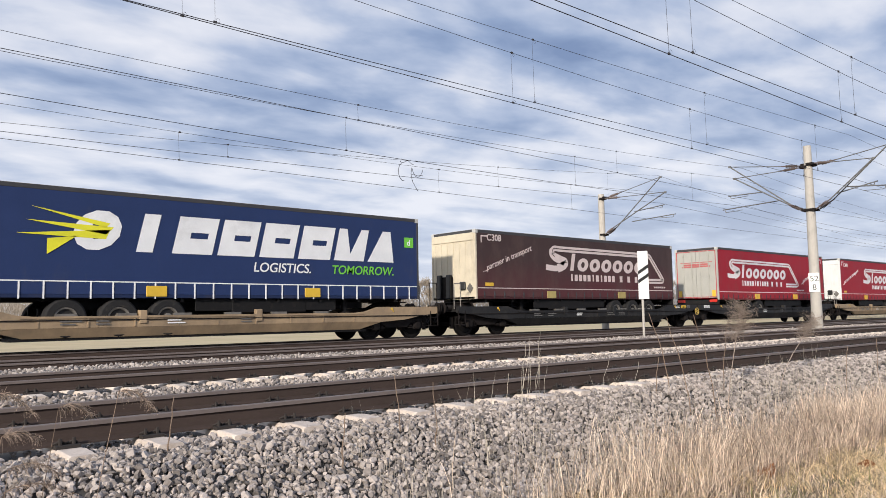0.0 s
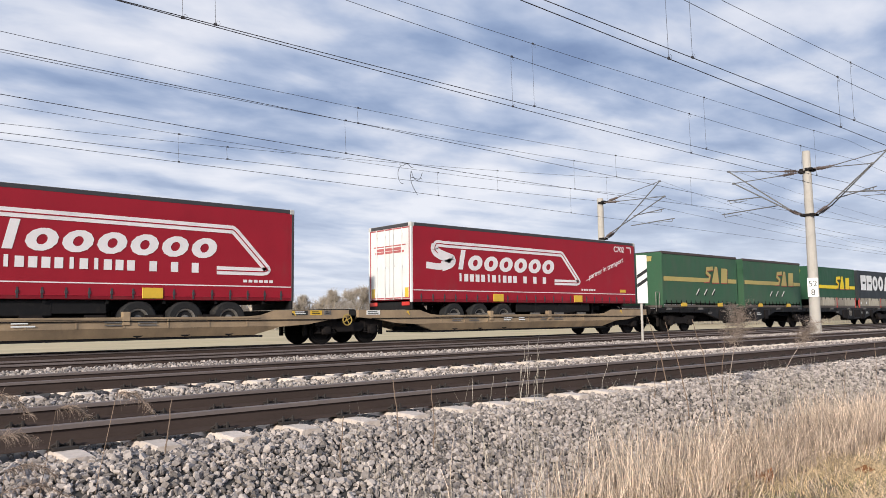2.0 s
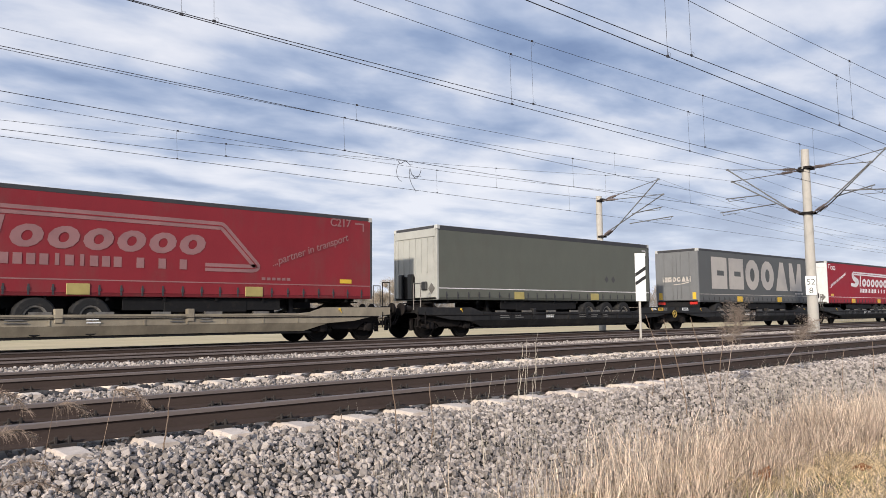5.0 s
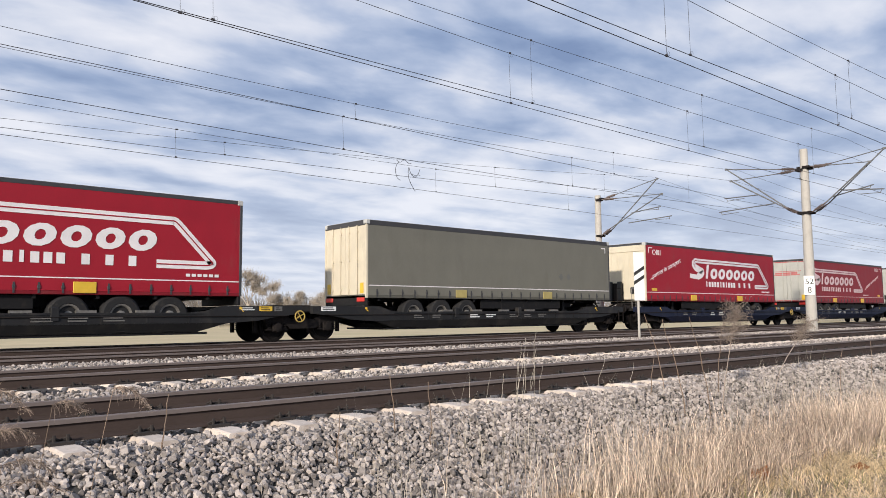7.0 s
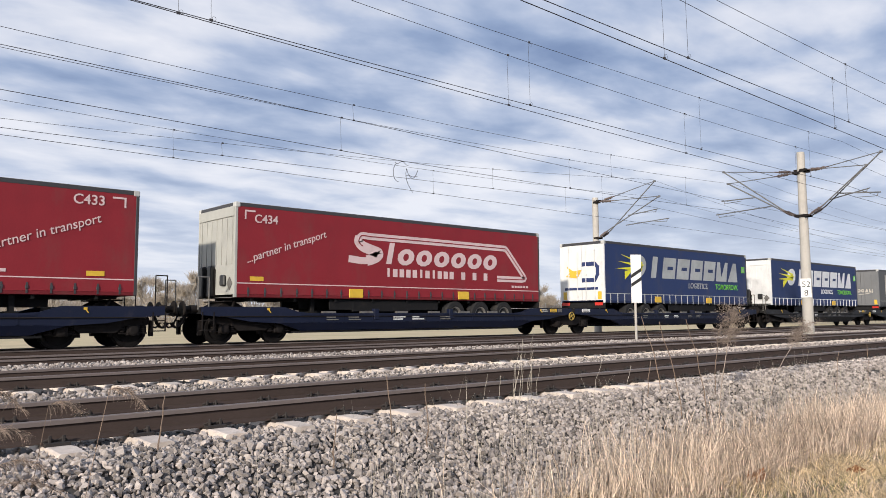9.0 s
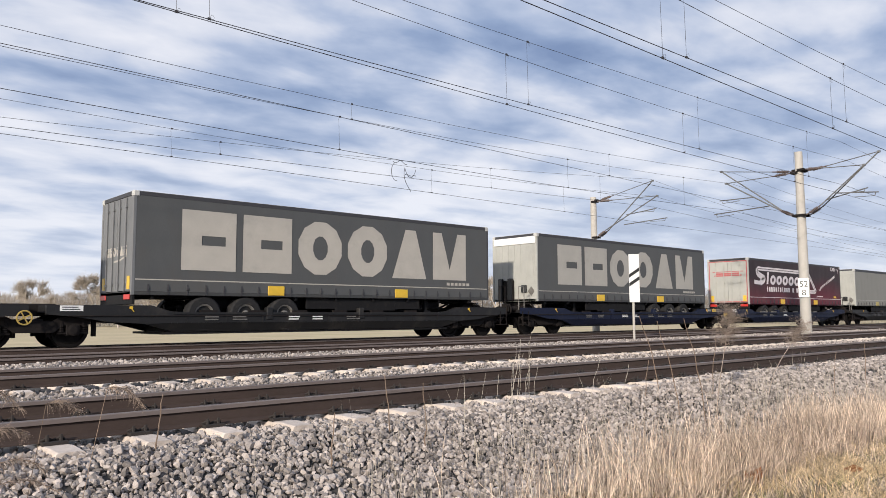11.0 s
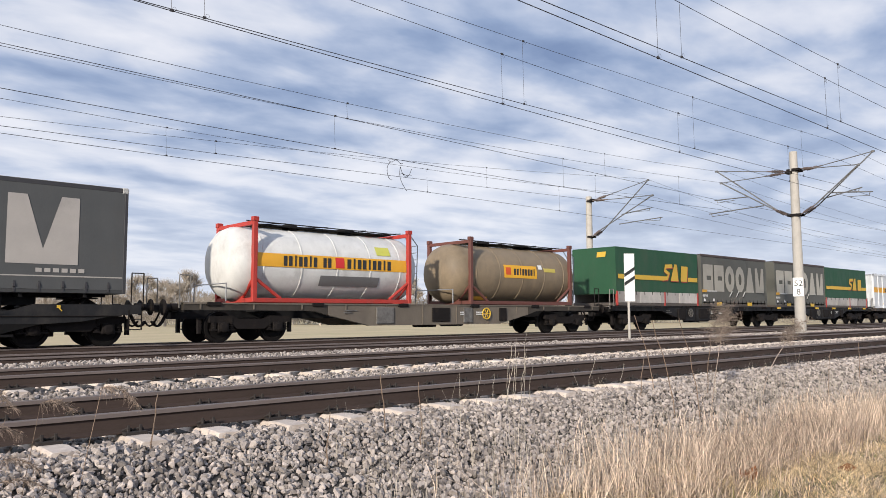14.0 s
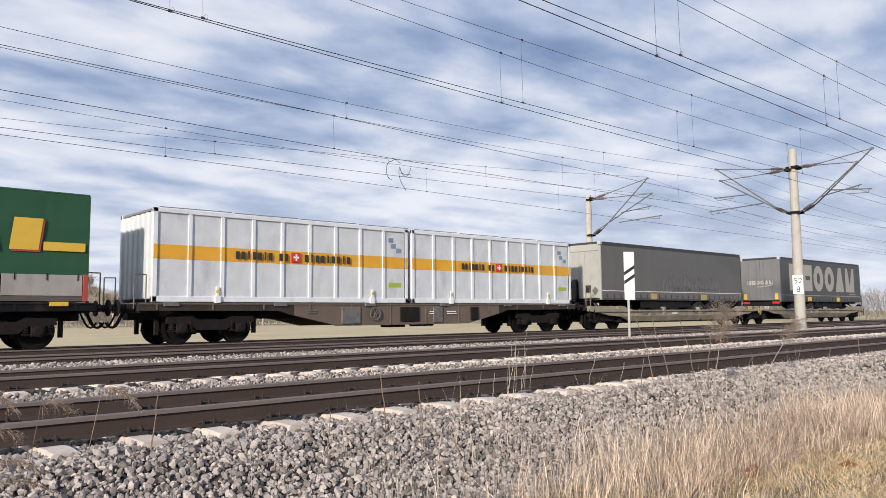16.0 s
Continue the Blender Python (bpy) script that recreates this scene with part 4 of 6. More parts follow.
# -- loads --
def trailer(s, rgb, front_left, kind, end_rgb=(0.55, 0.55, 0.53), top=4.22, dirt=0.25, number="", ink=(0.80, 0.76, 0.76), skirt="hooks", label="", ink_dirt=0.3, soot=None):
    """Curtain-sided semi-trailer; the front (coupling) end is at -x if front_left."""
    L, bot = 13.6, 1.38
    root = mover("semi_trailer", s, label, "semi-trailer", "trailers on the train")
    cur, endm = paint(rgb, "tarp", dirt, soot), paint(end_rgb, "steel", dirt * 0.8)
    inkm = paint(ink, "ink", ink_dirt)
    dark_rail = paint((0.05, 0.05, 0.055), "steel", 0.3)
    H = top - bot
    # curtain: slightly uneven sheets on both sides
    for sgn in (-1, 1):
        nx, nz = 110, 9
        verts, faces = [], []
        for j in range(nz + 1):
            for i in range(nx + 1):
                x, z = 0.06 + (L - 0.12) * i / nx, bot + 0.42 + (H - 0.52) * j / nz
                edge = min(j, nz - j) / nz * 2
                w = edge * (0.005 * math.sin(x * 9.6 + 2 * noise.noise((x * 0.6, z, s))) + 0.010 * noise.noise((x * 1.3, z * 0.7, s + sgn)))
                verts.append((x, sgn * (1.269 + w * 0.5), z))
        for j in range(nz):
            for i in range(nx):
                k = j * (nx + 1) + i
                q = (k, k + 1, k + nx + 2, k + nx + 1)
                faces.append(q if sgn < 0 else q[::-1])
        part("curtain", (verts, [], faces), cur, root, smooth=True)
    bm = B()
    box(bm, 0, L, -1.275, 1.275, top - (0.19 if kind in ("plain", "graf") else 0.135), top - 0.012, 0.012)
    part("top_rail", bm, dark_rail, root, "dark roof edge rail")
    bm = B()
    box(bm, 0.02, L - 0.02, -1.24, 1.24, top - 0.03, top, 0.01)
    part("roof", bm, paint((0.45, 0.45, 0.44), "tarp", 0.5), root)
    bm = B()
    box(bm, 0.02, L - 0.02, -1.27, 1.27, bot, bot + 0.10, 0.01)
    part("side_rail", bm, paint(tuple(0.6 * c for c in rgb), "steel", 0.3), root)
    bm = B()
    box(bm, 0.06, L - 0.06, -1.272, -1.258, bot + 0.10, bot + 0.42)
    box(bm, 0.06, L - 0.06, 1.258, 1.272, bot + 0.10, bot + 0.42)
    part("curtain_hem", bm, cur, root)
    bm = B()
    box(bm, 0.1, L - 0.1, -1.279, -1.272, bot + 0.41, bot + 0.44)
    part("hem_line", bm, inkm, root)
    # tension straps along the hem
    for k in range(24):
        x = 0.45 + k * (L - 0.9) / 23
        bm = B()
        if skirt == "slats":
            box(bm, x - 0.018, x + 0.018, -1.292, -1.272, bot - 0.02, bot + 0.42)
        else:
            box(bm, x - 0.022, x + 0.022, -1.284, -1.272, bot + 0.03, bot + 0.30)
            box(bm, x - 0.035, x + 0.035, -1.296, -1.272, bot + 0.14, bot + 0.23, 0.006)
        part("strap", bm, inkm if skirt == "slats" else dark_rail, root)
    # corner posts and end walls
    for x0, x1 in ((0, 0.09), (L - 0.09, L)):
        for y0, y1 in ((-1.275, -1.19), (1.19, 1.275)):
            part("corner_post", box(B(), x0, x1, y0, y1, bot, top - 0.1, 0.01), endm if (x0 < 1) else dark_rail, root)
    for x0, x1 in ((-0.012, 0.17), (L - 0.17, L + 0.012)):
        for y0, y1 in ((-1.285, -1.10), (1.10, 1.285)):
            part("corner_cap", box(B(), x0, x1, y0, y1, top - 0.17, top + 0.006, 0.03), paint((0.50, 0.50, 0.48), "steel", 0.3), root, "pale rounded corner cap")
    for is_front in (True, False):
        x = (0.02 if front_left else L - 0.02) if is_front else (L - 0.02 if front_left else 0.02)
        out = -1 if x < 1 else 1
        if is_front:
            bm = B()
            box(bm, min(x, x - out * 0.05), max(x, x - out * 0.05), -1.19, 1.19, bot, top - 0.1)
            part("front_wall", bm, endm, root)
            part("front_header", box(B(), min(x, x + out * 0.035), max(x, x + out * 0.035), -1.19, 1.19, top - 0.42, top - 0.12, 0.01), "white" if kind == "ferc" else endm, root)
            for k in range(7):
                yy = -1.05 + k * 0.35
                part("front_rib", box(B(), min(x, x + out * 0.02), max(x, x + out * 0.02), yy - 0.03, yy + 0.03, bot + 1.0, top - 0.44, 0.006), endm, root)
            for y0, y1 in ((0.05, 0.30), (0.62, 0.85)):
                part("hose_bracket", box(B(), min(x, x + out * 0.16), max(x, x + out * 0.16), y0, y1, bot + 0.03, bot + 0.98, 0.03), "black", root, "black hose bracket")
            part("hose_panel", box(B(), min(x, x + out * 0.05), max(x, x + out * 0.05), 0.0, 0.9, bot + 0.03, bot + 0.90, 0.02), "bogie", root)
            part("connection_box", box(B(), min(x, x + out * 0.09), max(x, x + out * 0.09), -0.72, -0.42, bot + 0.36, bot + 0.68, 0.03), "black", root, "black connection box")
            bm = B()
            quad_side(bm, [(0, 0.2), (0.18, 0), (0, -0.2), (-0.18, 0)], 0, 0.012)
            pl = part("hazard_plate", bm, "rim", root)
            pl.matrix_basis = pose(x + out * 0.01, -0.95, bot + 0.42, 0, 0, -90 * (1 if out < 0 else -1))
        else:
            for d in (-1, 1):
                bm = B()
                box(bm, min(x, x - out * 0.05), max(x, x - out * 0.05), min(d * 0.01, d * 1.19), max(d * 0.01, d * 1.19), bot + 0.12, top - 0.12)
                door = part("rear_door", bm, endm, root)
                bm = B()
                for yy in (d * 0.25, d * 0.75):
                    rod(bm, (x + out * 0.03, yy, bot + 0.1), (x + out * 0.03, yy, top - 0.16), 0.017, 6)
                    for z in (bot + 0.3, bot + 1.3, top - 0.4):
                        box(bm, min(x, x + out * 0.05), max(x, x + out * 0.05), yy - 0.05, yy + 0.05, z - 0.03, z + 0.03)
                part("lock_rod", bm, endm, door)
            bm = B()
            box(bm, min(x, x - out * 0.1), max(x, x - out * 0.1), -1.25, 1.25, bot - 0.26, bot + 0.10, 0.02)
            part("bumper", bm, "under", root)
            for d in (-1, 1):
                bm = B()
                box(bm, min(x, x + out * 0.03), max(x, x + out * 0.03), d * 0.95 - 0.22, d * 0.95 + 0.22, bot - 0.12, bot + 0.02, 0.01)
                part("tail_lamp", bm, "redlamp", root)
                bm = B()
                box(bm, min(x, x + out * 0.012), max(x, x + out * 0.012), d * 1.0 - 0.1, d * 1.0 + 0.1, bot + 0.16, bot + 0.52)
                part("warning_panel", bm, "yellow", root)
            if kind == "steg":
                bm = B()
                for z0, z1, a, b in ((top - 1.05, top - 0.97, -0.85, 0.85), (top - 0.80, top - 0.76, -0.95, 0.95), (top - 0.95, top - 0.85, -0.7, 0.75)):
                    box(bm, min(x, x + out * 0.012), max(x, x + out * 0.012), a, b, z0, z1)
                part("logo_shape", bm, paint((0.45, 0.13, 0.13), "ink", 0.4), root)
                bm = B()
                for yy in (-1.16, 1.16):
                    box(bm, min(x, x + out * 0.014), max(x, x + out * 0.014), yy - 0.02, yy + 0.02, bot + 0.15, top - 0.15)
                for z in (bot + 0.16, top - 0.17):
                    box(bm, min(x, x + out * 0.014), max(x, x + out * 0.014), -1.16, 1.16, z - 0.02, z + 0.02)
                part("door_trim", bm, paint((0.42, 0.07, 0.08), "ink", 0.4), root)
            elif kind == "diss":
                bm = B()
                quad_side(bm, [(-0.95, 0.95), (-0.25, 0.85), (0.0, 1.25), (-0.5, 1.2), (-0.9, 1.45), (-0.7, 1.15)], 0, 0.012)
                q = part("logo_shape", bm, "yellow", root)
                q.matrix_basis = pose(x + out * 0.001, 0, bot + 0.3, 0, 0, -90)
                bm = B()
                ribbon(bm, [(0.0, 0.75), (0.75, 0.75), (0.9, 1.0), (0.9, 1.35), (0.75, 1.5), (0.0, 1.5)], 0.2, 0)
                box(bm, -1.0, 0.9, -0.01, 0, 0.30, 0.42)
                q = part("logo_shape", bm, paint((0.02, 0.035, 0.12), "ink", 0.1), root)
                q.matrix_basis = pose(x + out * 0.001, 0, bot + 0.3, 0, 0, -90)
            elif kind == "ferc":
                g = glyph_holder(root, x + out * 0.002, bot + 1.1)
                glyph_row(g, inkm, -0.85, 0.85, 0.0, 0.26, "kkrraw", 0, 0.0)
                bm = B()
                ribbon(bm, [(-0.2, -0.15), (0.3, -0.12), (0.8, -0.02)], 0.05, 0)
                part("logo_swoosh", bm, inkm, g)
    # running gear
    axles = (8.9, 10.2, 11.5) if front_left else (2.1, 3.4, 4.7)
    for ax in axles:
        for d in (-1, 1):
            bm = B()
            a = d * 0.86
            lathe(bm, [(a, 0.30), (a, 0.46), (a + d * 0.05, 0.51), (a + d * 0.32, 0.51), (a + d * 0.37, 0.46), (a + d * 0.37, 0.30), (a + d * 0.30, 0.29)], "y", 28, (ax, 0, 0.86))
            w = part("wheel", bm, "tyre", root)
            bm = B()
            lathe(bm, [(a + d * 0.27, 0.295), (a + d * 0.36, 0.29), (a + d * 0.35, 0.25), (a + d * 0.22, 0.20), (a + d * 0.24, 0.12), (a + d * 0.36, 0.11), (a + d * 0.38, 0.06)], "y", 20, (ax, 0, 0.86))
            part("rim", bm, "rim", w)
    bm = B()
    for ax in axles:
        rod(bm, (ax, -0.9, 0.86), (ax, 0.9, 0.86), 0.07, 10)
        for d in (-0.5, 0.5):
            box(bm, ax - 0.5, ax + 0.15, d - 0.06, d + 0.06, 0.9, 1.12)
            rod(bm, (ax + 0.25, d, 0.95), (ax + 0.25, d, 1.32), 0.11, 10)
    part("running_gear", bm, "under", root)
    bm = B()
    for d in (-0.55, 0.55):
        box(bm, 0.3, L - 0.3, d - 0.06, d + 0.06, 1.30, 1.40)
        box(bm, 2.6, L - 2.0, d - 0.06, d + 0.06, 1.08, 1.31)
    for k in range(9):
        x = 0.6 + k * 1.5
        box(bm, x - 0.04, x + 0.04, -1.2, 1.2, 1.28, 1.385)
    part("chassis", bm, "under", root)
    lx = 2.9 if front_left else L - 2.9
    bm = B()
    for d in (-0.85, 0.85):
        box(bm, lx - 0.07, lx + 0.07, d - 0.07, d + 0.07, 0.95, 1.39, 0.01)
        box(bm, lx - 0.16, lx + 0.16, d - 0.12, d + 0.12, 0.92, 0.97)
    rod(bm, (lx, -0.85, 1.2), (lx, 0.85, 1.2), 0.03)
    part("landing_gear", bm, "under", root)
    bx = (4.3, 6.8) if front_left else (6.6, 9.1)
    bm = B()
    box(bm, bx[0], bx[1], -1.15, -0.72, 0.95, 1.37, 0.03)
    part("pallet_box", bm, "under", root)
    gx = (3.4, 8.1) if front_left else (L - 8.1, L - 3.4)
    for d in (-1.12, 1.12):
        part("side_guard", box(B(), gx[0], gx[1], d - 0.02, d + 0.02, 1.02, 1.37, 0.008), "under", root)
    part("underbody", box(B(), 3.2, L - 3.2, -0.48, 0.48, 0.85, 1.36, 0.05), "under", root)
    # yellow lifting marks
    for x in (((4.35, 9.25) if front_left else (4.35, 9.25))):
        bm = B()
        box(bm, x - 0.28, x + 0.28, -1.30, -1.27, bot + 0.04, bot + 0.33, 0.008)
        part("lift_mark", bm, "yellow" if skirt != "dull" else paint((0.42, 0.34, 0.12), "ink", 0.5), root)
    y = -1.279
    if kind == "steg":
        steg(root, inkm, cur, 4.1 if front_left else 1.1 if number == "C420" else 0.75, bot + 0.34, y, number, not front_left)
        bm = B()
        cx = 0.3 if front_left else 12.9
        quad_side(bm, [(cx, top - 0.22), (cx + 0.35, top - 0.22), (cx + 0.35, top - 0.27), (cx + 0.05, top - 0.27), (cx + 0.05, top - 0.5), (cx, top - 0.5)] if front_left else [(cx, top - 0.22), (cx + 0.35, top - 0.22), (cx + 0.35, top - 0.5), (cx + 0.30, top - 0.5), (cx + 0.30, top - 0.27), (cx, top - 0.27)], y)
        part("corner_mark", bm, inkm, root)
        bm = B()
        a = 11.9 if front_left else 9.5
        for k in range(6):
            box(bm, a + 0.17 * k, a + 0.17 * k + 0.12, y - 0.004, y, bot + 0.54, bot + 0.62)
        part("code_bars", bm, inkm, root)
        bm = B()
        a = 0.5 if front_left else 12.3
        box(bm, a, a + 0.45, y - 0.004, y, bot + 0.50, bot + 0.63)
        part("yellow_label", bm, "yellow", root)
    elif kind == "ferc":
        glyph_row(root, inkm, 1.35, 12.6, bot + 0.72, bot + 2.44, "kkrraw", y, 0.0)
        bm = B()
        for k in range(6):
            box(bm, 11.4 + 0.2 * k, 11.54 + 0.2 * k, y - 0.004, y, bot + 0.52, bot + 0.62)
        part("code_bars", bm, inkm, root)
    elif kind == "diss":
        glyph_row(root, inkm, 2.1, 12.7, bot + 1.24, bot + 2.29, "rbkkkkwa", y, 0.22)
        bm = B()
        for pts in ([(0.9, 1.35), (3.0, 1.30), (3.1, 1.55)], [(1.2, 2.05), (3.0, 1.60), (3.1, 1.72)], [(1.1, 1.7), (3.0, 1.42), (3.2, 1.62)], [(1.6, 0.85), (2.3, 1.35), (1.6, 1.25)]):
            quad_side(bm, [(a, bot + 0.24 + b) for a, b in pts], y - 0.004)
        part("logo_shape", bm, paint((0.75, 0.72, 0.03), "ink", 0.2), root)
        writing("LOGISTICS.", root, inkm, 7.2, y - 0.004, bot + 0.80, 0.40, 0, 0.15, 0.01)
        writing("TOMORROW.", root, "green", 9.95, y - 0.004, bot + 0.80, 0.40, 0, 0.15, 0.01)
        bm = B()
        box(bm, 12.95, 13.35, y - 0.004, y, bot + 1.79, bot + 2.14)
        part("eco_label", bm, "green", root)
        writing("d", root, inkm, 13.06, y - 0.010, bot + 1.86, 0.30, 0, 0, 0.01)
    elif kind == "plain":
        for cx in (10.15, 10.65):
            bm = B()
            quad_side(bm, [(cx - 0.15, bot + 0.98), (cx, bot + 0.82), (cx + 0.15, bot + 0.96), (cx + 0.02, bot + 1.14)], y)
            part("placard", bm, paint((0.06, 0.06, 0.06) if front_left else (0.13, 0.13, 0.12), "ink", 0.4), root)
        bm = B()
        quad_side(bm, [(13.0, top - 0.30), (13.3, top - 0.30), (13.3, top - 0.55), (13.26, top - 0.55), (13.26, top - 0.34), (13.0, top - 0.34)], y)
        part("corner_mark", bm, inkm, root)
    elif kind == "graf":
        bm = B()
        for k in range(16):
            x = 5.2 + 0.36 * k
            h = 0.55 + 0.35 * math.sin(k * 2.3) ** 2
            ribbon(bm, [(x, bot + 0.48), (x + 0.12, bot + 0.48 + h), (x + 0.3, bot + 0.58 + h * 0.5), (x + 0.42, bot + 0.46)], 0.06, y)
        part("graffiti", bm, paint((0.16, 0.16, 0.165), "ink", 0.2), root, "dark grey sprayed graffiti strokes")
    return root


def glyph_holder(root, x, z):
    """A thin plate on an end face that carries a row of blocks."""
    ob = part("logo_panel", box(B(), -0.95, 0.95, 0.001, 0.004, -0.25, 0.35), paint((0.16, 0.165, 0.17), "tarp", 0.2), root)
    ob.matrix_basis = pose(x, 0, z, 0, 0, -90)
    return ob


def levers(root, bot, y):
    """Three slanting curtain levers, each with its shadow painted as a dark strip beside it."""
    for k in range(3):
        cx = 3.25 + 0.78 * k
        # flat dark strip that stands in for the lever's cast shadow
        bm = B()
        quad_side(bm, [(cx - 0.10, bot + 0.64), (cx + 0.17, bot + 0.91), (cx + 0.22, bot + 0.87), (cx - 0.04, bot + 0.60)], y)
        part("lever_recess", bm, "under", root)
        part("lever", rod(B(), (cx - 0.17, y - 0.02, bot + 0.66), (cx + 0.12, y - 0.03, bot + 0.97), 0.026, 6), paint((0.42, 0.42, 0.40), "steel", 0.3), root, "pale slanting lever")


def swap_body(s, rgb, kind, L=7.45, top=3.98, dirt=0.25, ink=(0.8, 0.62, 0.04), label="", tint=(0.42, 0.38, 0.30), tarp_wall=True):
    """Swap body: tarpaulin box over low drop sides, or a full curtain."""
    root = mover("swap_body", s, label, "swap body", "containers on the train")
    bot, split = 1.20, (1.85 if tarp_wall else 1.42)
    cur, inkm = paint(rgb, "tarp", dirt), paint(ink, "ink", 0.35)
    nx, nz = 90, 18
    for sgn in (-1, 1):
        verts, faces = [], []
        for j in range(nz + 1):
            for i in range(nx + 1):
                x, z = L * i / nx, split + (top - split) * j / nz
                e = min(1, min(i, nx - i) / 4) * min(1, min(j + 0.4, nz - j) / 2)
                w = e * (0.42 if tarp_wall else 0.20) * (0.045 * noise.noise((x * 1.1, z * 0.9, s)) + 0.022 * noise.noise((x * 3.2, z * 1.6, s)) + 0.008 * noise.noise((x * 8, z * 3, s)))
                drop = 0.025 * noise.noise((x * 0.8, 0.0, s)) if j == nz else 0
                verts.append((x, sgn * (1.262 + w), z + drop))
        for j in range(nz):
            for i in range(nx):
                k = j * (nx + 1) + i
                q = (k, k + 1, k + nx + 2, k + nx + 1)
                faces.append(q if sgn < 0 else q[::-1])
        part("tarpaulin_side", (verts, [], faces), cur, root, smooth=True)
    bm = B()
    box(bm, -0.005, L + 0.005, -1.27, 1.27, top - 0.05, top + 0.02, 0.03)
    part("roof_sheet", bm, cur if tarp_wall else paint((0.05, 0.05, 0.05), "steel", 0.3), root)
    if not tarp_wall:
        for y0, y1 in ((-1.29, -1.2), (1.2, 1.29)):
            part("top_rail", box(B(), -0.01, L + 0.01, y0, y1, top - 0.10, top + 0.03, 0.012), paint((0.075, 0.055, 0.05), "steel", 0.4), root, "dark roof edge rail")
    for x in (0.0, L):
        bm = B()
        box(bm, x - 0.012, x + 0.012, -1.26, 1.26, split - 0.1, top - 0.03)
        part("end_wall", bm, cur, root)
    bm = B()
    box(bm, 0, L, -1.26, 1.26, bot, bot + 0.14, 0.01)
    part("floor_frame", bm, paint((0.10, 0.085, 0.075), "steel", 0.5), root)
    if tarp_wall:
        n = 4
        for k in range(n):
            bm = B()
            box(bm, 0.12 + k * (L - 0.24) / n + 0.02, 0.12 + (k + 1) * (L - 0.24) / n - 0.02, -1.275, -1.245, bot + 0.14, split + 0.02, 0.006)
            part("drop_side", bm, paint(tuple(round(c * (1.0, 0.82, 1.12, 0.7)[(k + int(s)) % 4], 3) for c in tint), "steel", 0.55), root)
        bm = B()
        box(bm, 0.12, L - 0.12, 1.245, 1.275, bot + 0.14, split + 0.02)
        part("drop_side", bm, paint(tint, "steel", 0.45), root)
        for x in (0.06, L - 0.06, L * 0.56):
            bm = B()
            box(bm, x - 0.06, x + 0.06, -1.285, -1.20, bot, split + 0.04, 0.008)
            part("corner_post", bm, paint((0.42, 0.06, 0.05), "steel", 0.4), root, "dull red steel corner post")
        for k in range(11):
            x = 0.25 + k * (L - 0.5) / 10
            part("lashing", box(B(), x - 0.012, x + 0.012, -1.29, -1.275, split - 0.12, split + 0.05), "under", root)
    else:
        for k in range(16):
            x = 0.3 + k * (L - 0.6) / 15
            bm = B()
            box(bm, x - 0.02, x + 0.02, -1.285, -1.27, bot + 0.12, split + 0.14)
            box(bm, x - 0.035, x + 0.035, -1.30, -1.27, bot + 0.2, bot + 0.27)
            part("strap", bm, "under", root)
        for x in (1.9, 5.5):
            bm = B()
            box(bm, x - 0.26, x + 0.26, -1.30, -1.27, bot + 0.05, bot + 0.24, 0.008)
            part("lift_mark", bm, "yellow", root)
        for x in (0.05, L - 0.05):
            bm = B()
            box(bm, x - 0.05, x + 0.05, -1.28, -1.2, bot, top - 0.02, 0.008)
            part("corner_post", bm, cur, root)
    y = -1.294 if tarp_wall else -1.284
    if kind == "sae":
        z = split + 0.62 if tarp_wall else split + 1.1
        for x0, x1 in ((0.12, L * 0.55), (L * 0.86, L - 0.1)):
            part("printed_band", box(B(), x0, x1, y - 0.005, y, z, z + 0.22), inkm, root, "faded yellow band")
        red = paint((0.36, 0.05, 0.045), "ink", 0.2)
        for m_, o, dy in ((red, 0.045, 0.0), (inkm, 0.0, 0.008)):
            bm = B()
            ribbon(bm, [(L * 0.52 + o, z + 0.10 - o), (L * 0.59 + o, z + 0.13 - o), (L * 0.61 + o, z + 0.36 - o), (L * 0.56 + o, z + 0.52 - o), (L * 0.57 + o, z + 0.72 - o), (L * 0.655 + o, z + 0.76 - o)], 0.20, y - dy)
            part("logo_sweep", bm, m_, root)
            glyph_row(root, m_, L * 0.63 + o, L * 0.875 + o, z - o, z + 0.86 - o, "ad", y - dy, 0.12)
        if not tarp_wall:
            levers(root, bot, y)
        bm = B()
        quad_side(bm, [(-0.25, 0), (0.25, 0), (0.3, 0.25), (-0.2, 0.25)], 0, 0.01)
        q = part("end_label", bm, inkm, root)
        q.matrix_basis = pose(-0.03, -0.45, top - 0.45, 0, 0, -90)
    elif kind == "ferc":
        glyph_row(root, inkm, 0.45 if tarp_wall else 0.2, L - 0.22, split + 0.60, split + (1.68 if tarp_wall else 2.06), "kkrraw", y, 0.0)
        if not tarp_wall:
            levers(root, bot - 0.10, y)
            bm = B()
            for k in range(7):
                box(bm, 0.62 + 0.15 * k, 0.73 + 0.15 * k, y - 0.004, y, bot + 0.80, bot + 0.87)
            for k in range(4):
                box(bm, 0.12 + 0.14 * k, 0.22 + 0.14 * k, y - 0.004, y, bot + 0.52, bot + 0.64)
            part("code_bars", bm, paint((0.55, 0.55, 0.54), "ink", 0.2), root)
            part("orange_label", box(B(), 0.08, 0.58, y - 0.005, y, bot + 0.76, bot + 0.90), paint((0.62, 0.33, 0.03), "ink", 0.3), root)
        bm = B()
        for x in (0.3, 1.3):
            quad_side(bm, [(x - 0.12, bot + 0.34), (x, bot + 0.22), (x + 0.12, bot + 0.34), (x, bot + 0.46)], y)
        part("hazard_plate", bm, "white", root)
    return root


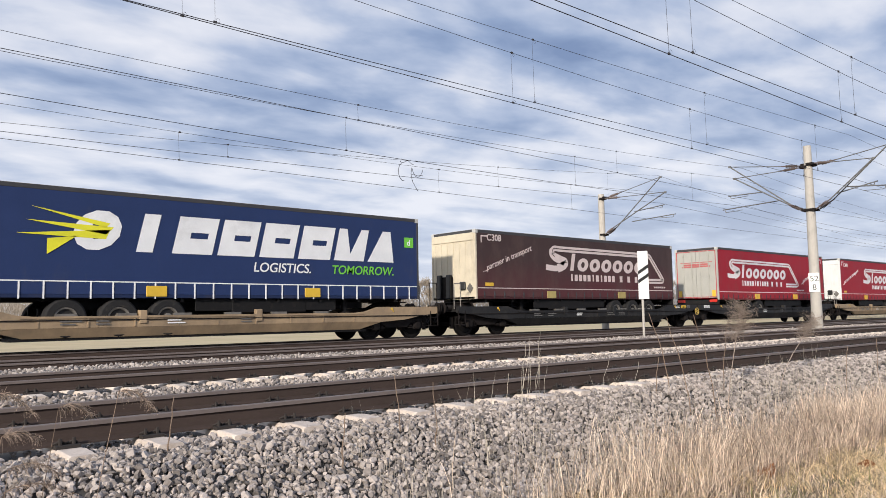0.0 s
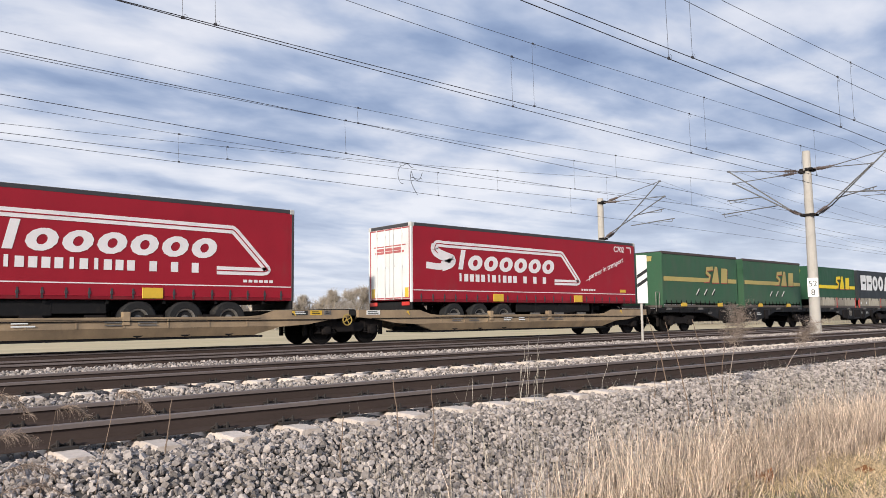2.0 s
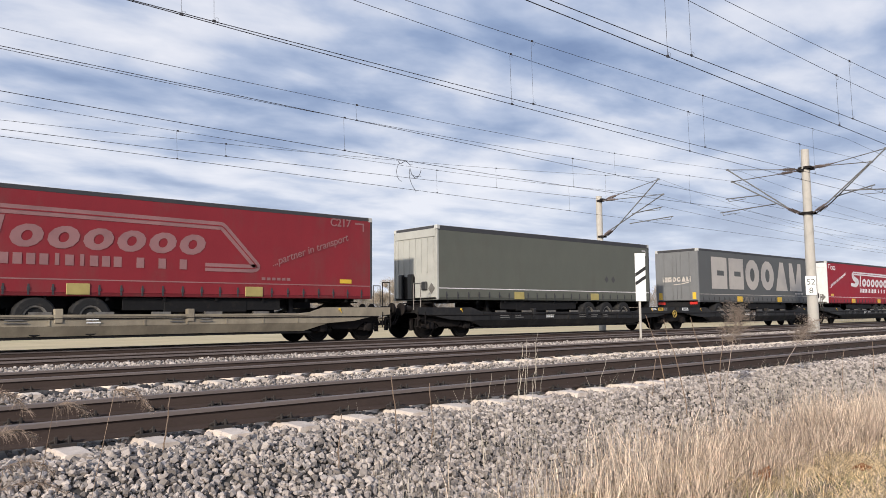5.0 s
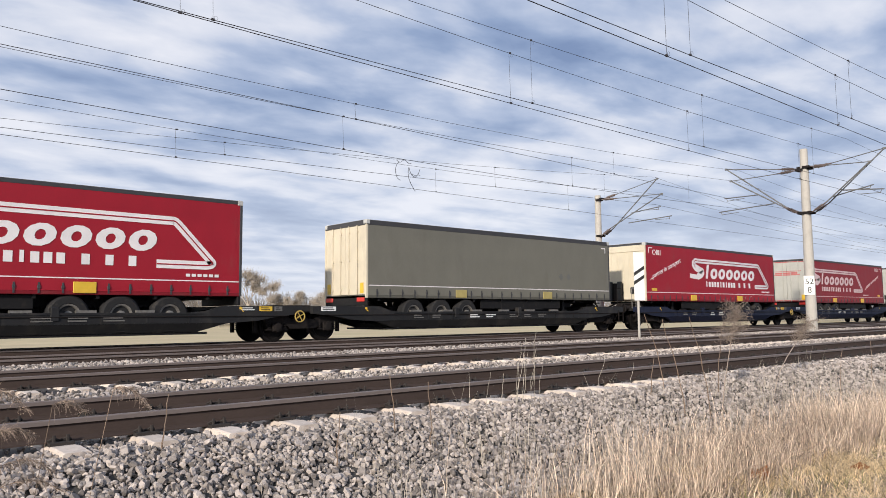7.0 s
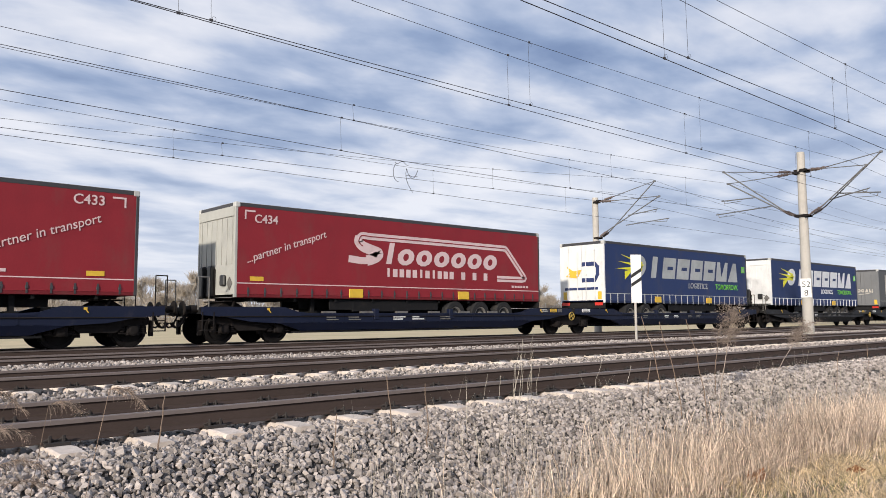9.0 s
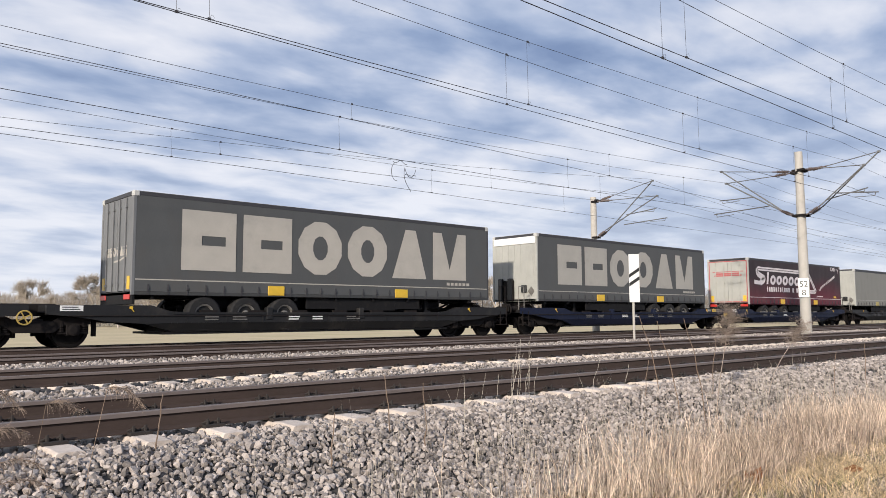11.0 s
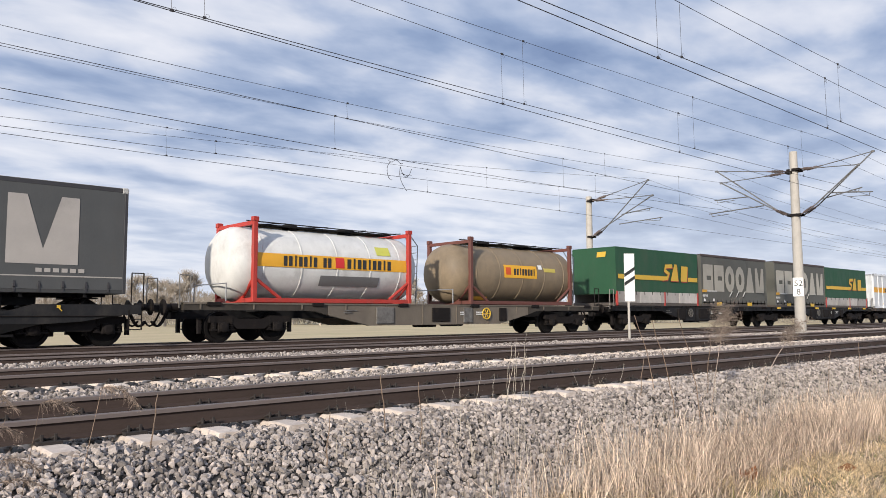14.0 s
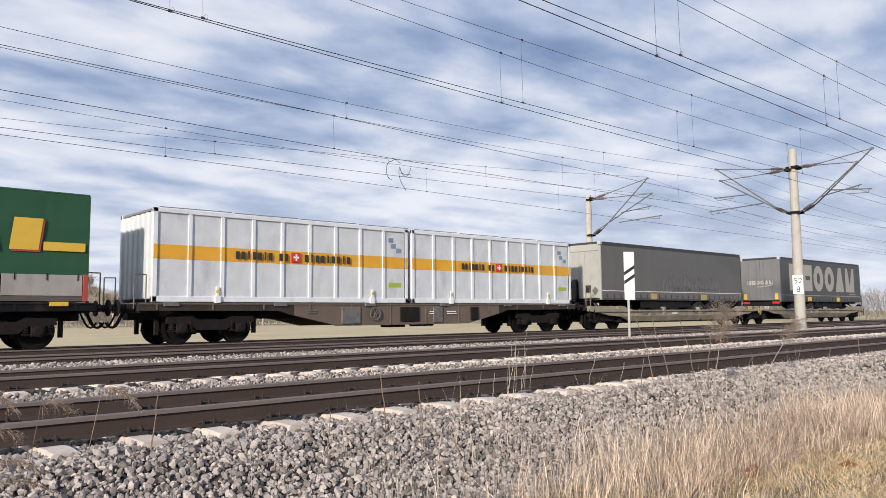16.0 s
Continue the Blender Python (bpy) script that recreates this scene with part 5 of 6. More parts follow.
def box_container(s, L, label):
    """White bulk container with pressed posts, an orange band and end corrugation."""
    root = mover("bulk_container", s, label, "container", "containers on the train")
    bot, top = 1.20, 3.82
    white, edge = paint((0.60, 0.62, 0.64), "steel", 0.3), paint((0.72, 0.74, 0.76), "steel", 0.15)
    bm = B()
    box(bm, 0.06, L - 0.06, -1.225, 1.225, bot + 0.12, top - 0.1)
    part("body", bm, white, root)
    for z0, z1 in ((bot, bot + 0.16), (top - 0.13, top)):
        bm = B()
        box(bm, 0, L, -1.27, -1.17, z0, z1, 0.01)
        box(bm, 0, L, 1.17, 1.27, z0, z1, 0.01)
        part("edge_rail", bm, edge, root)
    n = 9
    for k in range(n + 1):
        x = 0.08 + k * (L - 0.16) / n
        bm = B()
        prism(bm, [(x - 0.06, bot + 0.14), (x + 0.06, bot + 0.14), (x + 0.06, top - 0.12), (x - 0.06, top - 0.12)], -1.268, -1.20)
        bmesh.ops.bevel(bm, geom=bm.edges[:], offset=0.012, segments=1, affect="EDGES")
        part("side_post", bm, edge, root)
    band = paint((0.72, 0.36, 0.03), "ink", 0.35)
    for k in range(n):
        x0, x1 = 0.15 + k * (L - 0.16) / n, 0.01 + (k + 1) * (L - 0.16) / n
        bm = B()
        box(bm, x0, x1, -1.231, -1.225, bot + 1.20, bot + 1.60)
        part("orange_band", bm, band, root)
    for k in range(n + 1):
        x = 0.08 + k * (L - 0.16) / n
        bm = B()
        box(bm, x - 0.055, x + 0.055, -1.273, -1.268, bot + 1.20, bot + 1.60)
        part("orange_band", bm, band, root)
    ink = paint((0.03, 0.03, 0.03), "ink", 0.1)
    glyph_row(root, ink, L * 0.27, L * 0.47, bot + 1.28, bot + 1.53, "ddbddbd-dd", -1.276, 0.0)
    glyph_row(root, ink, L * 0.53, L * 0.73, bot + 1.28, bot + 1.53, "dbddbddbd", -1.276, 0.0)
    bm = B()
    box(bm, L * 0.48, L * 0.515, -1.275, -1.24, bot + 1.26, bot + 1.56)
    sq = part("red_square", bm, paint((0.62, 0.03, 0.03), "ink", 0.1), root)
    bm = B()
    cx, cz = L * 0.4975, bot + 1.41
    box(bm, cx - 0.10, cx + 0.10, -1.283, -1.277, cz - 0.03, cz + 0.03)
    box(bm, cx - 0.03, cx + 0.03, -1.287, -1.283, cz - 0.10, cz + 0.10)
    part("white_cross", bm, "white", sq)
    # corrugated end
    bm = B()
    pts = []
    for k in range(7):
        y = -1.15 + k * 0.38
        pts += [(y, 0.0), (y + 0.13, 0.0), (y + 0.18, 0.06), (y + 0.32, 0.06)]
    prev = None
    for y, d in pts:
        y = min(y, 1.15)
        cur = (bm.verts.new((d + 0.02, y, bot + 0.1)), bm.verts.new((d + 0.02, y, top - 0.1)))
        if prev:
            bm.faces.new((prev[0], cur[0], cur[1], prev[1]))
        prev = cur
    part("corrugated_end", bm, white, root)
    for y0, y1 in ((-1.27, -1.13), (1.13, 1.27)):
        for x0, x1 in ((0, 0.14), (L - 0.14, L)):
            part("corner_post", box(B(), x0, x1, y0, y1, bot, top, 0.012), edge, root)
    for x in (1.9, L - 1.6):
        bm = B()
        box(bm, x - 0.09, x + 0.09, -1.33, -1.26, bot - 0.03, bot + 0.18, 0.01)
        box(bm, x - 0.05, x + 0.05, -1.31, -1.26, bot + 0.18, bot + 0.45, 0.01)
        part("door_latch", bm, "white", root)
        bm = B()
        box(bm, x - 0.05, x + 0.05, -1.315, -1.312, bot + 0.26, bot + 0.36)
        part("latch_label", bm, "yellow", root)
    bm = B()
    for a, z in ((L - 0.75, bot + 1.9), (L - 0.5, bot + 1.75), (L - 0.85, bot + 2.1)):
        box(bm, a, a + 0.22, -1.234, -1.226, z, z + 0.16)
    part("label_plate", bm, paint((0.20, 0.26, 0.36), "ink", 0.4), root)
    bm = B()
    box(bm, L - 0.85, L - 0.3, -1.234, -1.226, bot + 0.55, bot + 0.70)
    part("label_plate", bm, paint((0.35, 0.42, 0.06), "ink", 0.3), root)
    bm = B()
    for k in range(4):
        rod(bm, (0.2 + k * L / 4, -1.18, top + 0.03), (0.1 + (k + 1) * L / 4, -1.14, top + 0.05), 0.014, 6)
    box(bm, 0.02, L - 0.02, -1.2, 1.2, top - 0.08, top - 0.02)
    part("roof_cover", bm, paint((0.20, 0.20, 0.21), "tarp", 0.4), root)
    return root


def tank_container(s, rgb, frame_rgb, white, label):
    """Cylindrical tank with domed ends in a steel frame; s is the frame's first post."""
    root = mover("tank_container", s, label, "tank container", "containers on the train")
    shell, fr = paint(rgb, "steel", 0.3 if white else 0.6), paint(frame_rgb, "steel", 0.35)
    R, cz, L = 1.17, 2.42, 6.06
    bm = B()
    prof = [(-0.78, 0.02), (-0.76, 0.45), (-0.66, 0.80), (-0.48, 1.02), (-0.22, R - 0.03), (0.0, R), (L + 0.0, R), (L + 0.22, R - 0.03), (L + 0.45, 1.02), (L + 0.60, 0.80), (L + 0.68, 0.45), (L + 0.70, 0.02)]
    lathe(bm, prof, "x", 48, (0, 0, cz))
    ob = part("tank_shell", bm, shell, root, smooth=True)
    for x in (0.35, 1.7, 3.05, 4.4, 5.7):
        bm = B()
        lathe(bm, [(x - 0.025, R + 0.001), (x - 0.02, R + 0.014), (x + 0.02, R + 0.014), (x + 0.025, R + 0.001)], "x", 48, (0, 0, cz))
        part("tank_band", bm, shell, root)
    for x in (0.0, L):
        bm = B()
        for y in (-1.2, 1.2):
            box(bm, x - 0.075, x + 0.075, y - 0.07, y + 0.07, 1.20, 3.74, 0.012)
            box(bm, x - 0.1, x + 0.1, y - 0.08, y + 0.08, 3.66, 3.80, 0.012)
        box(bm, x - 0.06, x + 0.06, -1.2, 1.2, 3.56, 3.68)
        box(bm, x - 0.06, x + 0.06, -1.2, 1.2, 1.20, 1.34)
        for sy in (-1, 1):
            rod(bm, (x, sy * 1.15, 1.9), (x, sy * 0.4, 1.3), 0.06, 8)
            xx = x + (0.9 if x < 1 else -0.9)
            rod(bm, (x, sy * 1.2, 1.95), (xx, sy * 1.2, 1.32), 0.055, 8)
        part("end_frame", bm, fr, root, "steel end frame")
    bm = B()
    for y in (-1.2, 1.2):
        box(bm, 0.0, L, y - 0.06, y + 0.06, 1.20, 1.33)
    part("bottom_rail", bm, fr, root)
    bm = B()
    box(bm, 0.2, L - 0.2, -0.42, 0.42, 3.66, 3.70)
    for x in (0.6, 2.2, 3.8, 5.4):
        rod(bm, (x, -0.45, 3.68), (x + 0.9, -0.45, 3.76), 0.018, 6)
    rod(bm, (0.1, -0.45, 3.76), (L, -0.45, 3.72), 0.02, 6)
    for x in (1.9, 4.1):
        rod(bm, (x, 0, 3.5), (x, 0, 3.78), 0.25, 14)
    part("walkway", bm, "under", root, "dark roof walkway with manlids")
    bm = B()
    for y in (-0.95, -0.6):
        rod(bm, (L + 0.55, y, 1.4), (L + 0.62, y, 3.3), 0.018, 6)
        rod(bm, (L + 0.62, y, 3.3), (L + 0.2, y, 3.75), 0.018, 6)
    for k in range(8):
        z = 1.55 + k * 0.25
        rod(bm, (L + 0.56, -0.95, z), (L + 0.56, -0.6, z), 0.014, 6)
    part("ladder", bm, "steel", root)
    bm = B()
    for y in (-1.1, 1.1):
        rod(bm, (-0.85, y, 1.22), (-0.85, y, 1.75), 0.02, 6)
    rod(bm, (-0.85, -1.1, 1.75), (-0.85, 1.1, 1.75), 0.02, 6)
    part("end_rail", bm, "steel", root)

    def wrap(x0, x1, z0, z1, m, name, off=0.016):
        bm = B()
        prev = None
        n = 6
        for k in range(n + 1):
            z = z0 + (z1 - z0) * k / n
            y = -math.sqrt(max(0.01, (R + off) ** 2 - (z - cz) ** 2))
            cur = (bm.verts.new((x0, y, z)), bm.verts.new((x1, y, z)))
            if prev:
                bm.faces.new((prev[0], prev[1], cur[1], cur[0]))
            prev = cur
        return part(name, bm, m, root)
    ink = paint((0.03, 0.03, 0.03), "ink", 0.1)
    if white:
        wrap(0.1, L - 0.1, 2.30, 2.72, paint((0.75, 0.38, 0.03), "ink", 0.25), "orange_band")
        glyph_row(root, ink, 1.0, 2.82, 2.34, 2.68, "ddbddbd-dd", -R - 0.022, 0)
        glyph_row(root, ink, 3.4, 5.3, 2.34, 2.68, "dbddbddbd", -R - 0.022, 0)
        wrap(2.95, 3.3, 2.34, 2.68, paint((0.62, 0.03, 0.03), "ink", 0.1), "red_square", 0.022)
        wrap(2.4, 4.8, 1.75, 2.08, paint((0.16, 0.16, 0.16), "ink", 0.3), "grey_panel", 0.02)
        wrap(4.7, 5.3, 2.85, 3.15, paint((0.55, 0.55, 0.10), "ink", 0.3), "label_plate", 0.02)
    else:
        wrap(1.9, 3.9, 2.28, 2.80, paint((0.80, 0.42, 0.03), "ink", 0.15), "orange_panel", 0.018)
        glyph_row(root, ink, 2.45, 3.8, 2.40, 2.68, "ddbddddb", -R - 0.024, 0)
        wrap(2.0, 2.3, 2.4, 2.7, paint((0.62, 0.09, 0.02), "ink", 0.1), "logo_square", 0.024)
        wrap(4.0, 4.25, 2.68, 2.86, "white", "label_plate", 0.022)
        wrap(4.35, 5.1, 2.58, 2.74, paint((0.55, 0.45, 0.10), "ink", 0.4), "label_plate", 0.022)
        wrap(0.15, 0.95, 1.36, 1.50, paint((0.62, 0.34, 0.04), "ink", 0.3), "label_plate", 0.3)
    return root


RED, DULL = (0.315, 0.011, 0.024), (0.235, 0.022, 0.030)
GREY, NAVY, ANTH = (0.24, 0.235, 0.21), (0.018, 0.036, 0.115), (0.088, 0.091, 0.092)
CREAM, WHITE, LGREY = (0.60, 0.54, 0.42), (0.70, 0.70, 0.69), (0.40, 0.40, 0.37)
WORN = (0.235, 0.018, 0.026)
FADE = (0.30, 0.15, 0.15)
STEG = "red curtain-sided semi-trailer with white print on a pocket wagon"
trailer(3.27, NAVY, False, "diss", WHITE, dirt=0.1, skirt="slats", label="dark blue curtain-sided semi-trailer with white and green print", ink=(0.80, 0.81, 0.82))
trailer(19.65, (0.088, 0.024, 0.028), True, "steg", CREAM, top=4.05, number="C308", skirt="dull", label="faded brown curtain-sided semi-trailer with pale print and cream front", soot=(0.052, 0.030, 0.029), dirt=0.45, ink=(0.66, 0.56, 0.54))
trailer(37.65, RED, False, "steg", LGREY, number="C420", label=STEG)
trailer(54.0, RED, True, "steg", WHITE, number="C441", label=STEG, dirt=0.12)
trailer(72.27, RED, False, "steg", WHITE, number="C702", label=STEG, dirt=0.2)
trailer(122.35, DULL, True, "steg", CREAM, top=4.06, number="C212", skirt="dull", label="faded red curtain-sided semi-trailer with worn grey print", dirt=0.4, ink=FADE, ink_dirt=0.6)
trailer(140.6, DULL, False, "steg", LGREY, top=4.12, number="C217", skirt="dull", label="faded red curtain-sided semi-trailer with worn grey print", dirt=0.4, ink=FADE, ink_dirt=0.6)
trailer(157.1, (0.115, 0.12, 0.10), True, "plain", LGREY, top=4.12, label="plain weathered grey curtain-sided semi-trailer", dirt=0.35, skirt="dull")
trailer(175.2, (0.105, 0.108, 0.108), False, "ferc", (0.17, 0.175, 0.18), label="anthracite curtain-sided semi-trailer with large pale block print", ink=(0.48, 0.44, 0.40), dirt=0.2)
trailer(191.6, RED, True, "steg", WHITE, number="C423", label=STEG, dirt=0.12)
trailer(209.7, (0.165, 0.16, 0.132), False, "plain", CREAM, top=4.04, label="plain grey-green curtain-sided semi-trailer with cream doors", dirt=0.3, skirt="dull")
trailer(226.17, RED, True, "steg", CREAM, number="C401", label=STEG, dirt=0.2)
trailer(244.35, WORN, False, "steg", LGREY, number="C433", label=STEG, dirt=0.3, ink=(0.66, 0.50, 0.50))
trailer(260.75, WORN, True, "steg", LGREY, number="C434", label=STEG, dirt=0.3, ink=(0.66, 0.50, 0.50))
trailer(278.8, NAVY, False, "diss", WHITE, dirt=0.35, skirt="slats", label="dark blue curtain-sided semi-trailer with dirty print and white doors", ink=(0.40, 0.42, 0.42), ink_dirt=0.7)
trailer(295.5, NAVY, True, "diss", WHITE, dirt=0.2, skirt="slats", label="dark blue curtain-sided semi-trailer with white print and white front", ink=(0.70, 0.71, 0.72))
trailer(313.55, ANTH, False, "ferc", (0.17, 0.175, 0.18), label="anthracite curtain-sided semi-trailer with large pale block print", ink=(0.45, 0.42, 0.37), dirt=0.3)
trailer(330.0, ANTH, True, "ferc", LGREY, label="anthracite curtain-sided semi-trailer with worn block print and silver front", ink=(0.40, 0.38, 0.34), dirt=0.3)
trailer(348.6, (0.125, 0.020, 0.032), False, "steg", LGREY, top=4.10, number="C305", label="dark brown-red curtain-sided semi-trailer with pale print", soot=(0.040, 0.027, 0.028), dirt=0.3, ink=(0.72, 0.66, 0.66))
trailer(364.95, GREY, True, "plain", LGREY, top=4.06, label="plain pale grey curtain-sided semi-trailer with worn straps", dirt=0.25, skirt="dull", ink=(0.42, 0.41, 0.38))
trailer(383.5, ANTH, False, "ferc", (0.17, 0.175, 0.18), label="anthracite curtain-sided semi-trailer with large pale block print", ink=(0.42, 0.39, 0.36), dirt=0.2)
trailer(474.0, (0.13, 0.13, 0.125), True, "graf", LGREY, top=4.08, label="dark grey curtain-sided semi-trailer with sprayed graffiti", dirt=0.3, skirt="dull")
trailer(492.75, ANTH, False, "ferc", (0.17, 0.175, 0.18), top=4.2, label="anthracite curtain-sided semi-trailer at the end of the train", ink=(0.40, 0.37, 0.33), dirt=0.25)

SAND, COAL, BLUE, OLIVE = (0.40, 0.29, 0.18), (0.016, 0.016, 0.017), (0.006, 0.010, 0.030), (0.36, 0.31, 0.23)
DARKW, SANDW, BLUEW = "black articulated pocket wagon with white markings", "dusty tan articulated pocket wagon with white markings", "dark blue articulated pocket wagon with white markings"
for s, rgb, dirt, label in ((-14.9, SAND, 0.8, SANDW), (19.65, COAL, 0.35, DARKW), (54.0, SAND, 0.8, SANDW), (122.35, OLIVE, 0.85, SANDW), (157.1, COAL, 0.4, DARKW), (191.6, COAL, 0.35, DARKW),
                            (226.15, BLUE, 0.16, BLUEW), (260.75, BLUE, 0.16, BLUEW), (295.5, COAL, 0.3, DARKW), (330.0, BLUE, 0.16, BLUEW), (364.95, COAL, 0.45, DARKW), (474.0, OLIVE, 0.8, SANDW)):
    pocket_wagon(s, rgb, dirt, label)

GREEN = (0.024, 0.083, 0.043)
SAEL = "green tarpaulin swap body with a yellow band over grey drop sides"
swap_body(88.1, (0.042, 0.112, 0.060), "sae", 7.45, 3.96, 0.5, (0.45, 0.36, 0.12), "green curtain-sided swap body with a faded yellow band", tarp_wall=False)
swap_body(96.3, (0.042, 0.112, 0.060), "sae", 7.35, 3.94, 0.5, (0.45, 0.36, 0.12), "green curtain-sided swap body with a faded yellow band", tarp_wall=False)
swap_body(105.0, GREEN, "sae", 7.45, 3.86, 0.2, (0.80, 0.60, 0.02), SAEL)
swap_body(113.05, (0.030, 0.036, 0.040), "ferc", 7.45, 3.84, 0.15, (0.80, 0.80, 0.79), "black tarpaulin swap body with white blocks over tan drop sides")
swap_body(419.5, GREEN, "sae", 7.45, 3.96, 0.45, (0.62, 0.40, 0.05), SAEL, tint=(0.50, 0.47, 0.44))
swap_body(427.3, (0.105, 0.106, 0.094), "ferc", 7.75, 4.0, 0.45, (0.36, 0.34, 0.29), "dark grey curtain-sided swap body with worn grey blocks", tarp_wall=False)
swap_body(436.25, (0.105, 0.106, 0.094), "ferc", 7.75, 4.02, 0.45, (0.44, 0.42, 0.36), "dark grey curtain-sided swap body with pale grey blocks", tarp_wall=False)
swap_body(444.1, GREEN, "sae", 7.75, 3.96, 0.2, (0.66, 0.42, 0.05), SAEL, tint=(0.50, 0.47, 0.44))
box_container(453.5, 9.08, "white steel bulk container with an orange band")
box_container(462.75, 9.08, "white steel bulk container with an orange band")
tank_container(400.9, (0.66, 0.66, 0.64), (0.42, 0.045, 0.035), True, "white tank container with an orange band in a red steel frame")
tank_container(410.05, (0.25, 0.195, 0.13), (0.14, 0.055, 0.045), False, "dirty grey-brown tank container in a rusty frame")
flat_wagon(87.6, 16.75, (0.009, 0.008, 0.008), 0.25, "black articulated container wagon carrying two green swap bodies", "bj")
flat_wagon(104.37, 16.2, (0.009, 0.008, 0.008), 0.25, "black articulated container wagon carrying a green and a black swap body", "-b")
flat_wagon(398.6, 19.6, (0.17, 0.145, 0.115), 0.7, "dusty grey-brown container flat wagon carrying two tanks", hand=0.62)
flat_wagon(419.05, 16.6, (0.009, 0.008, 0.008), 0.25, "black articulated container wagon carrying a green and a grey swap body", "bj")
flat_wagon(435.67, 16.5, (0.009, 0.008, 0.008), 0.25, "black articulated container wagon carrying a grey and a green swap body", "-b")
flat_wagon(453.05, 19.1, (0.15, 0.115, 0.09), 0.5, "rusty brown container flat wagon carrying white containers")


# ---- far trees and hedges behind the field ----
def bare_tree(x, y, h, seed):
    r = random.Random(seed)
    root = tagged(new("bare_tree"), "leafless winter tree with fine reddish-brown twigs, paled for haze", "tree", "far trees")
    root.location = (x, y, ground_z(x, y))
    trunk, crown = B(), ([], [], [])
    rod(trunk, (0, 0, 0), (0, 0, h * 0.4), h * 0.022, 7, h * 0.014)
    tips = []

    def grow(p, d, ln, rad, depth):
        q = p + d * ln
        rod(trunk, p, q, rad, 5, rad * 0.6, caps=False)
        if depth == 0:
            tips.append((q, d))
            return
        for _ in range(3):
            e = (d + Vector((r.uniform(-1, 1), r.uniform(-1, 1), r.uniform(-0.3, 0.9))) * 0.7).normalized()
            grow(q, e, ln * r.uniform(0.6, 0.85), rad * 0.6, depth - 1)
    for _ in range(5):
        d = Vector((r.uniform(-0.7, 0.7), r.uniform(-0.7, 0.7), 1)).normalized()
        grow(Vector((0, 0, h * r.uniform(0.08, 0.40))), d, h * 0.2, h * 0.009, 2)
    part("trunk", trunk, "bark", root)
    vs, fs = [], []
    for q, d in tips:
        for _ in range(60):
            e = (d + Vector((r.uniform(-1, 1), r.uniform(-1, 1), r.uniform(-0.5, 1))) * 0.9).normalized() * h * r.uniform(0.06, 0.16)
            o = q + Vector((r.uniform(-1, 1), r.uniform(-1, 1), r.uniform(-1, 1))) * h * 0.04
            w = e.cross(Vector((r.uniform(-1, 1), r.uniform(-1, 1), r.uniform(-1, 1)))).normalized() * h * 0.0028
            k = len(vs)
            vs += [tuple(o - w), tuple(o + w), tuple(o + e)]
            fs.append((k, k + 1, k + 2))
    part("crown", (vs, [], fs), "bark", root)
    return root


tree_rng = random.Random(11)
bank = [bare_tree(60, 150, 10.0, k) for k in range(1, 5)]
for k, (ang, dist, h) in enumerate([(13, 160, 1.0), (15, 175, 0.9), (17, 170, 1.15), (18.6, 150, 0.85), (20.5, 165, 1.1), (22, 158, 1.2), (23.5, 160, 1.15), (25, 155, 0.9), (27, 165, 1.2), (28.8, 160, 1.1), (31, 170, 0.95), (33, 160, 1.2),
                                    (35, 165, 1.1), (37.5, 160, 1.25), (40, 170, 1.05), (43, 160, 1.2), (46, 165, 1.15), (49, 170, 1.2), (52, 170, 1.1), (55, 180, 1.2), (58, 180, 1.1), (61, 190, 1.2), (65, 200, 1.2), (70, 220, 1.3)]):
    x, y = dist * math.sin(radians(ang)), dist * math.cos(radians(ang))
    m = pose(x, y, ground_z(x, y), 0, 0, tree_rng.uniform(0, 360)) @ Matrix.Diagonal((h, h, h * tree_rng.uniform(0.85, 1.1), 1))
    if k < 4:
        bank[k].matrix_basis = m
    else:
        o = copy_thing(bank[k % 4], Matrix.Identity(4))
        o.matrix_basis = m


def hedge(a0, a1, dist, h, seed):
    """A distant thicket: a long band of thin twigs."""
    r = random.Random(seed)
    vs, fs = [], []
    for _ in range(85000):
        a = radians(r.uniform(a0, a1))
        d = dist + r.uniform(-9, 9)
        x, y = d * math.sin(a), d * math.cos(a)
        top = h * (0.72 + 0.4 * noise.noise((x * 0.05, y * 0.05, seed)) + 0.22 * noise.noise((x * 0.21, y * 0.21, seed)))
        z = ground_z(x, y) + r.uniform(0, 1) ** 0.8 * top * 0.85
        e = Vector((r.uniform(-0.5, 0.5), r.uniform(-0.5, 0.5), 1)) * r.uniform(0.5, 1.6)
        w = 0.06
        k = len(vs)
        vs += [(x - w, y, z), (x + w, y, z), (x + e.x, y + e.y, z + e.z)]
        fs.append((k, k + 1, k + 2))
    return tagged(part("thicket", (vs, [], fs), "bark"), "distant leafless thicket along the field", "bushes", kind="stuff")


hedge(6, 88, 180, 9.5, 3)


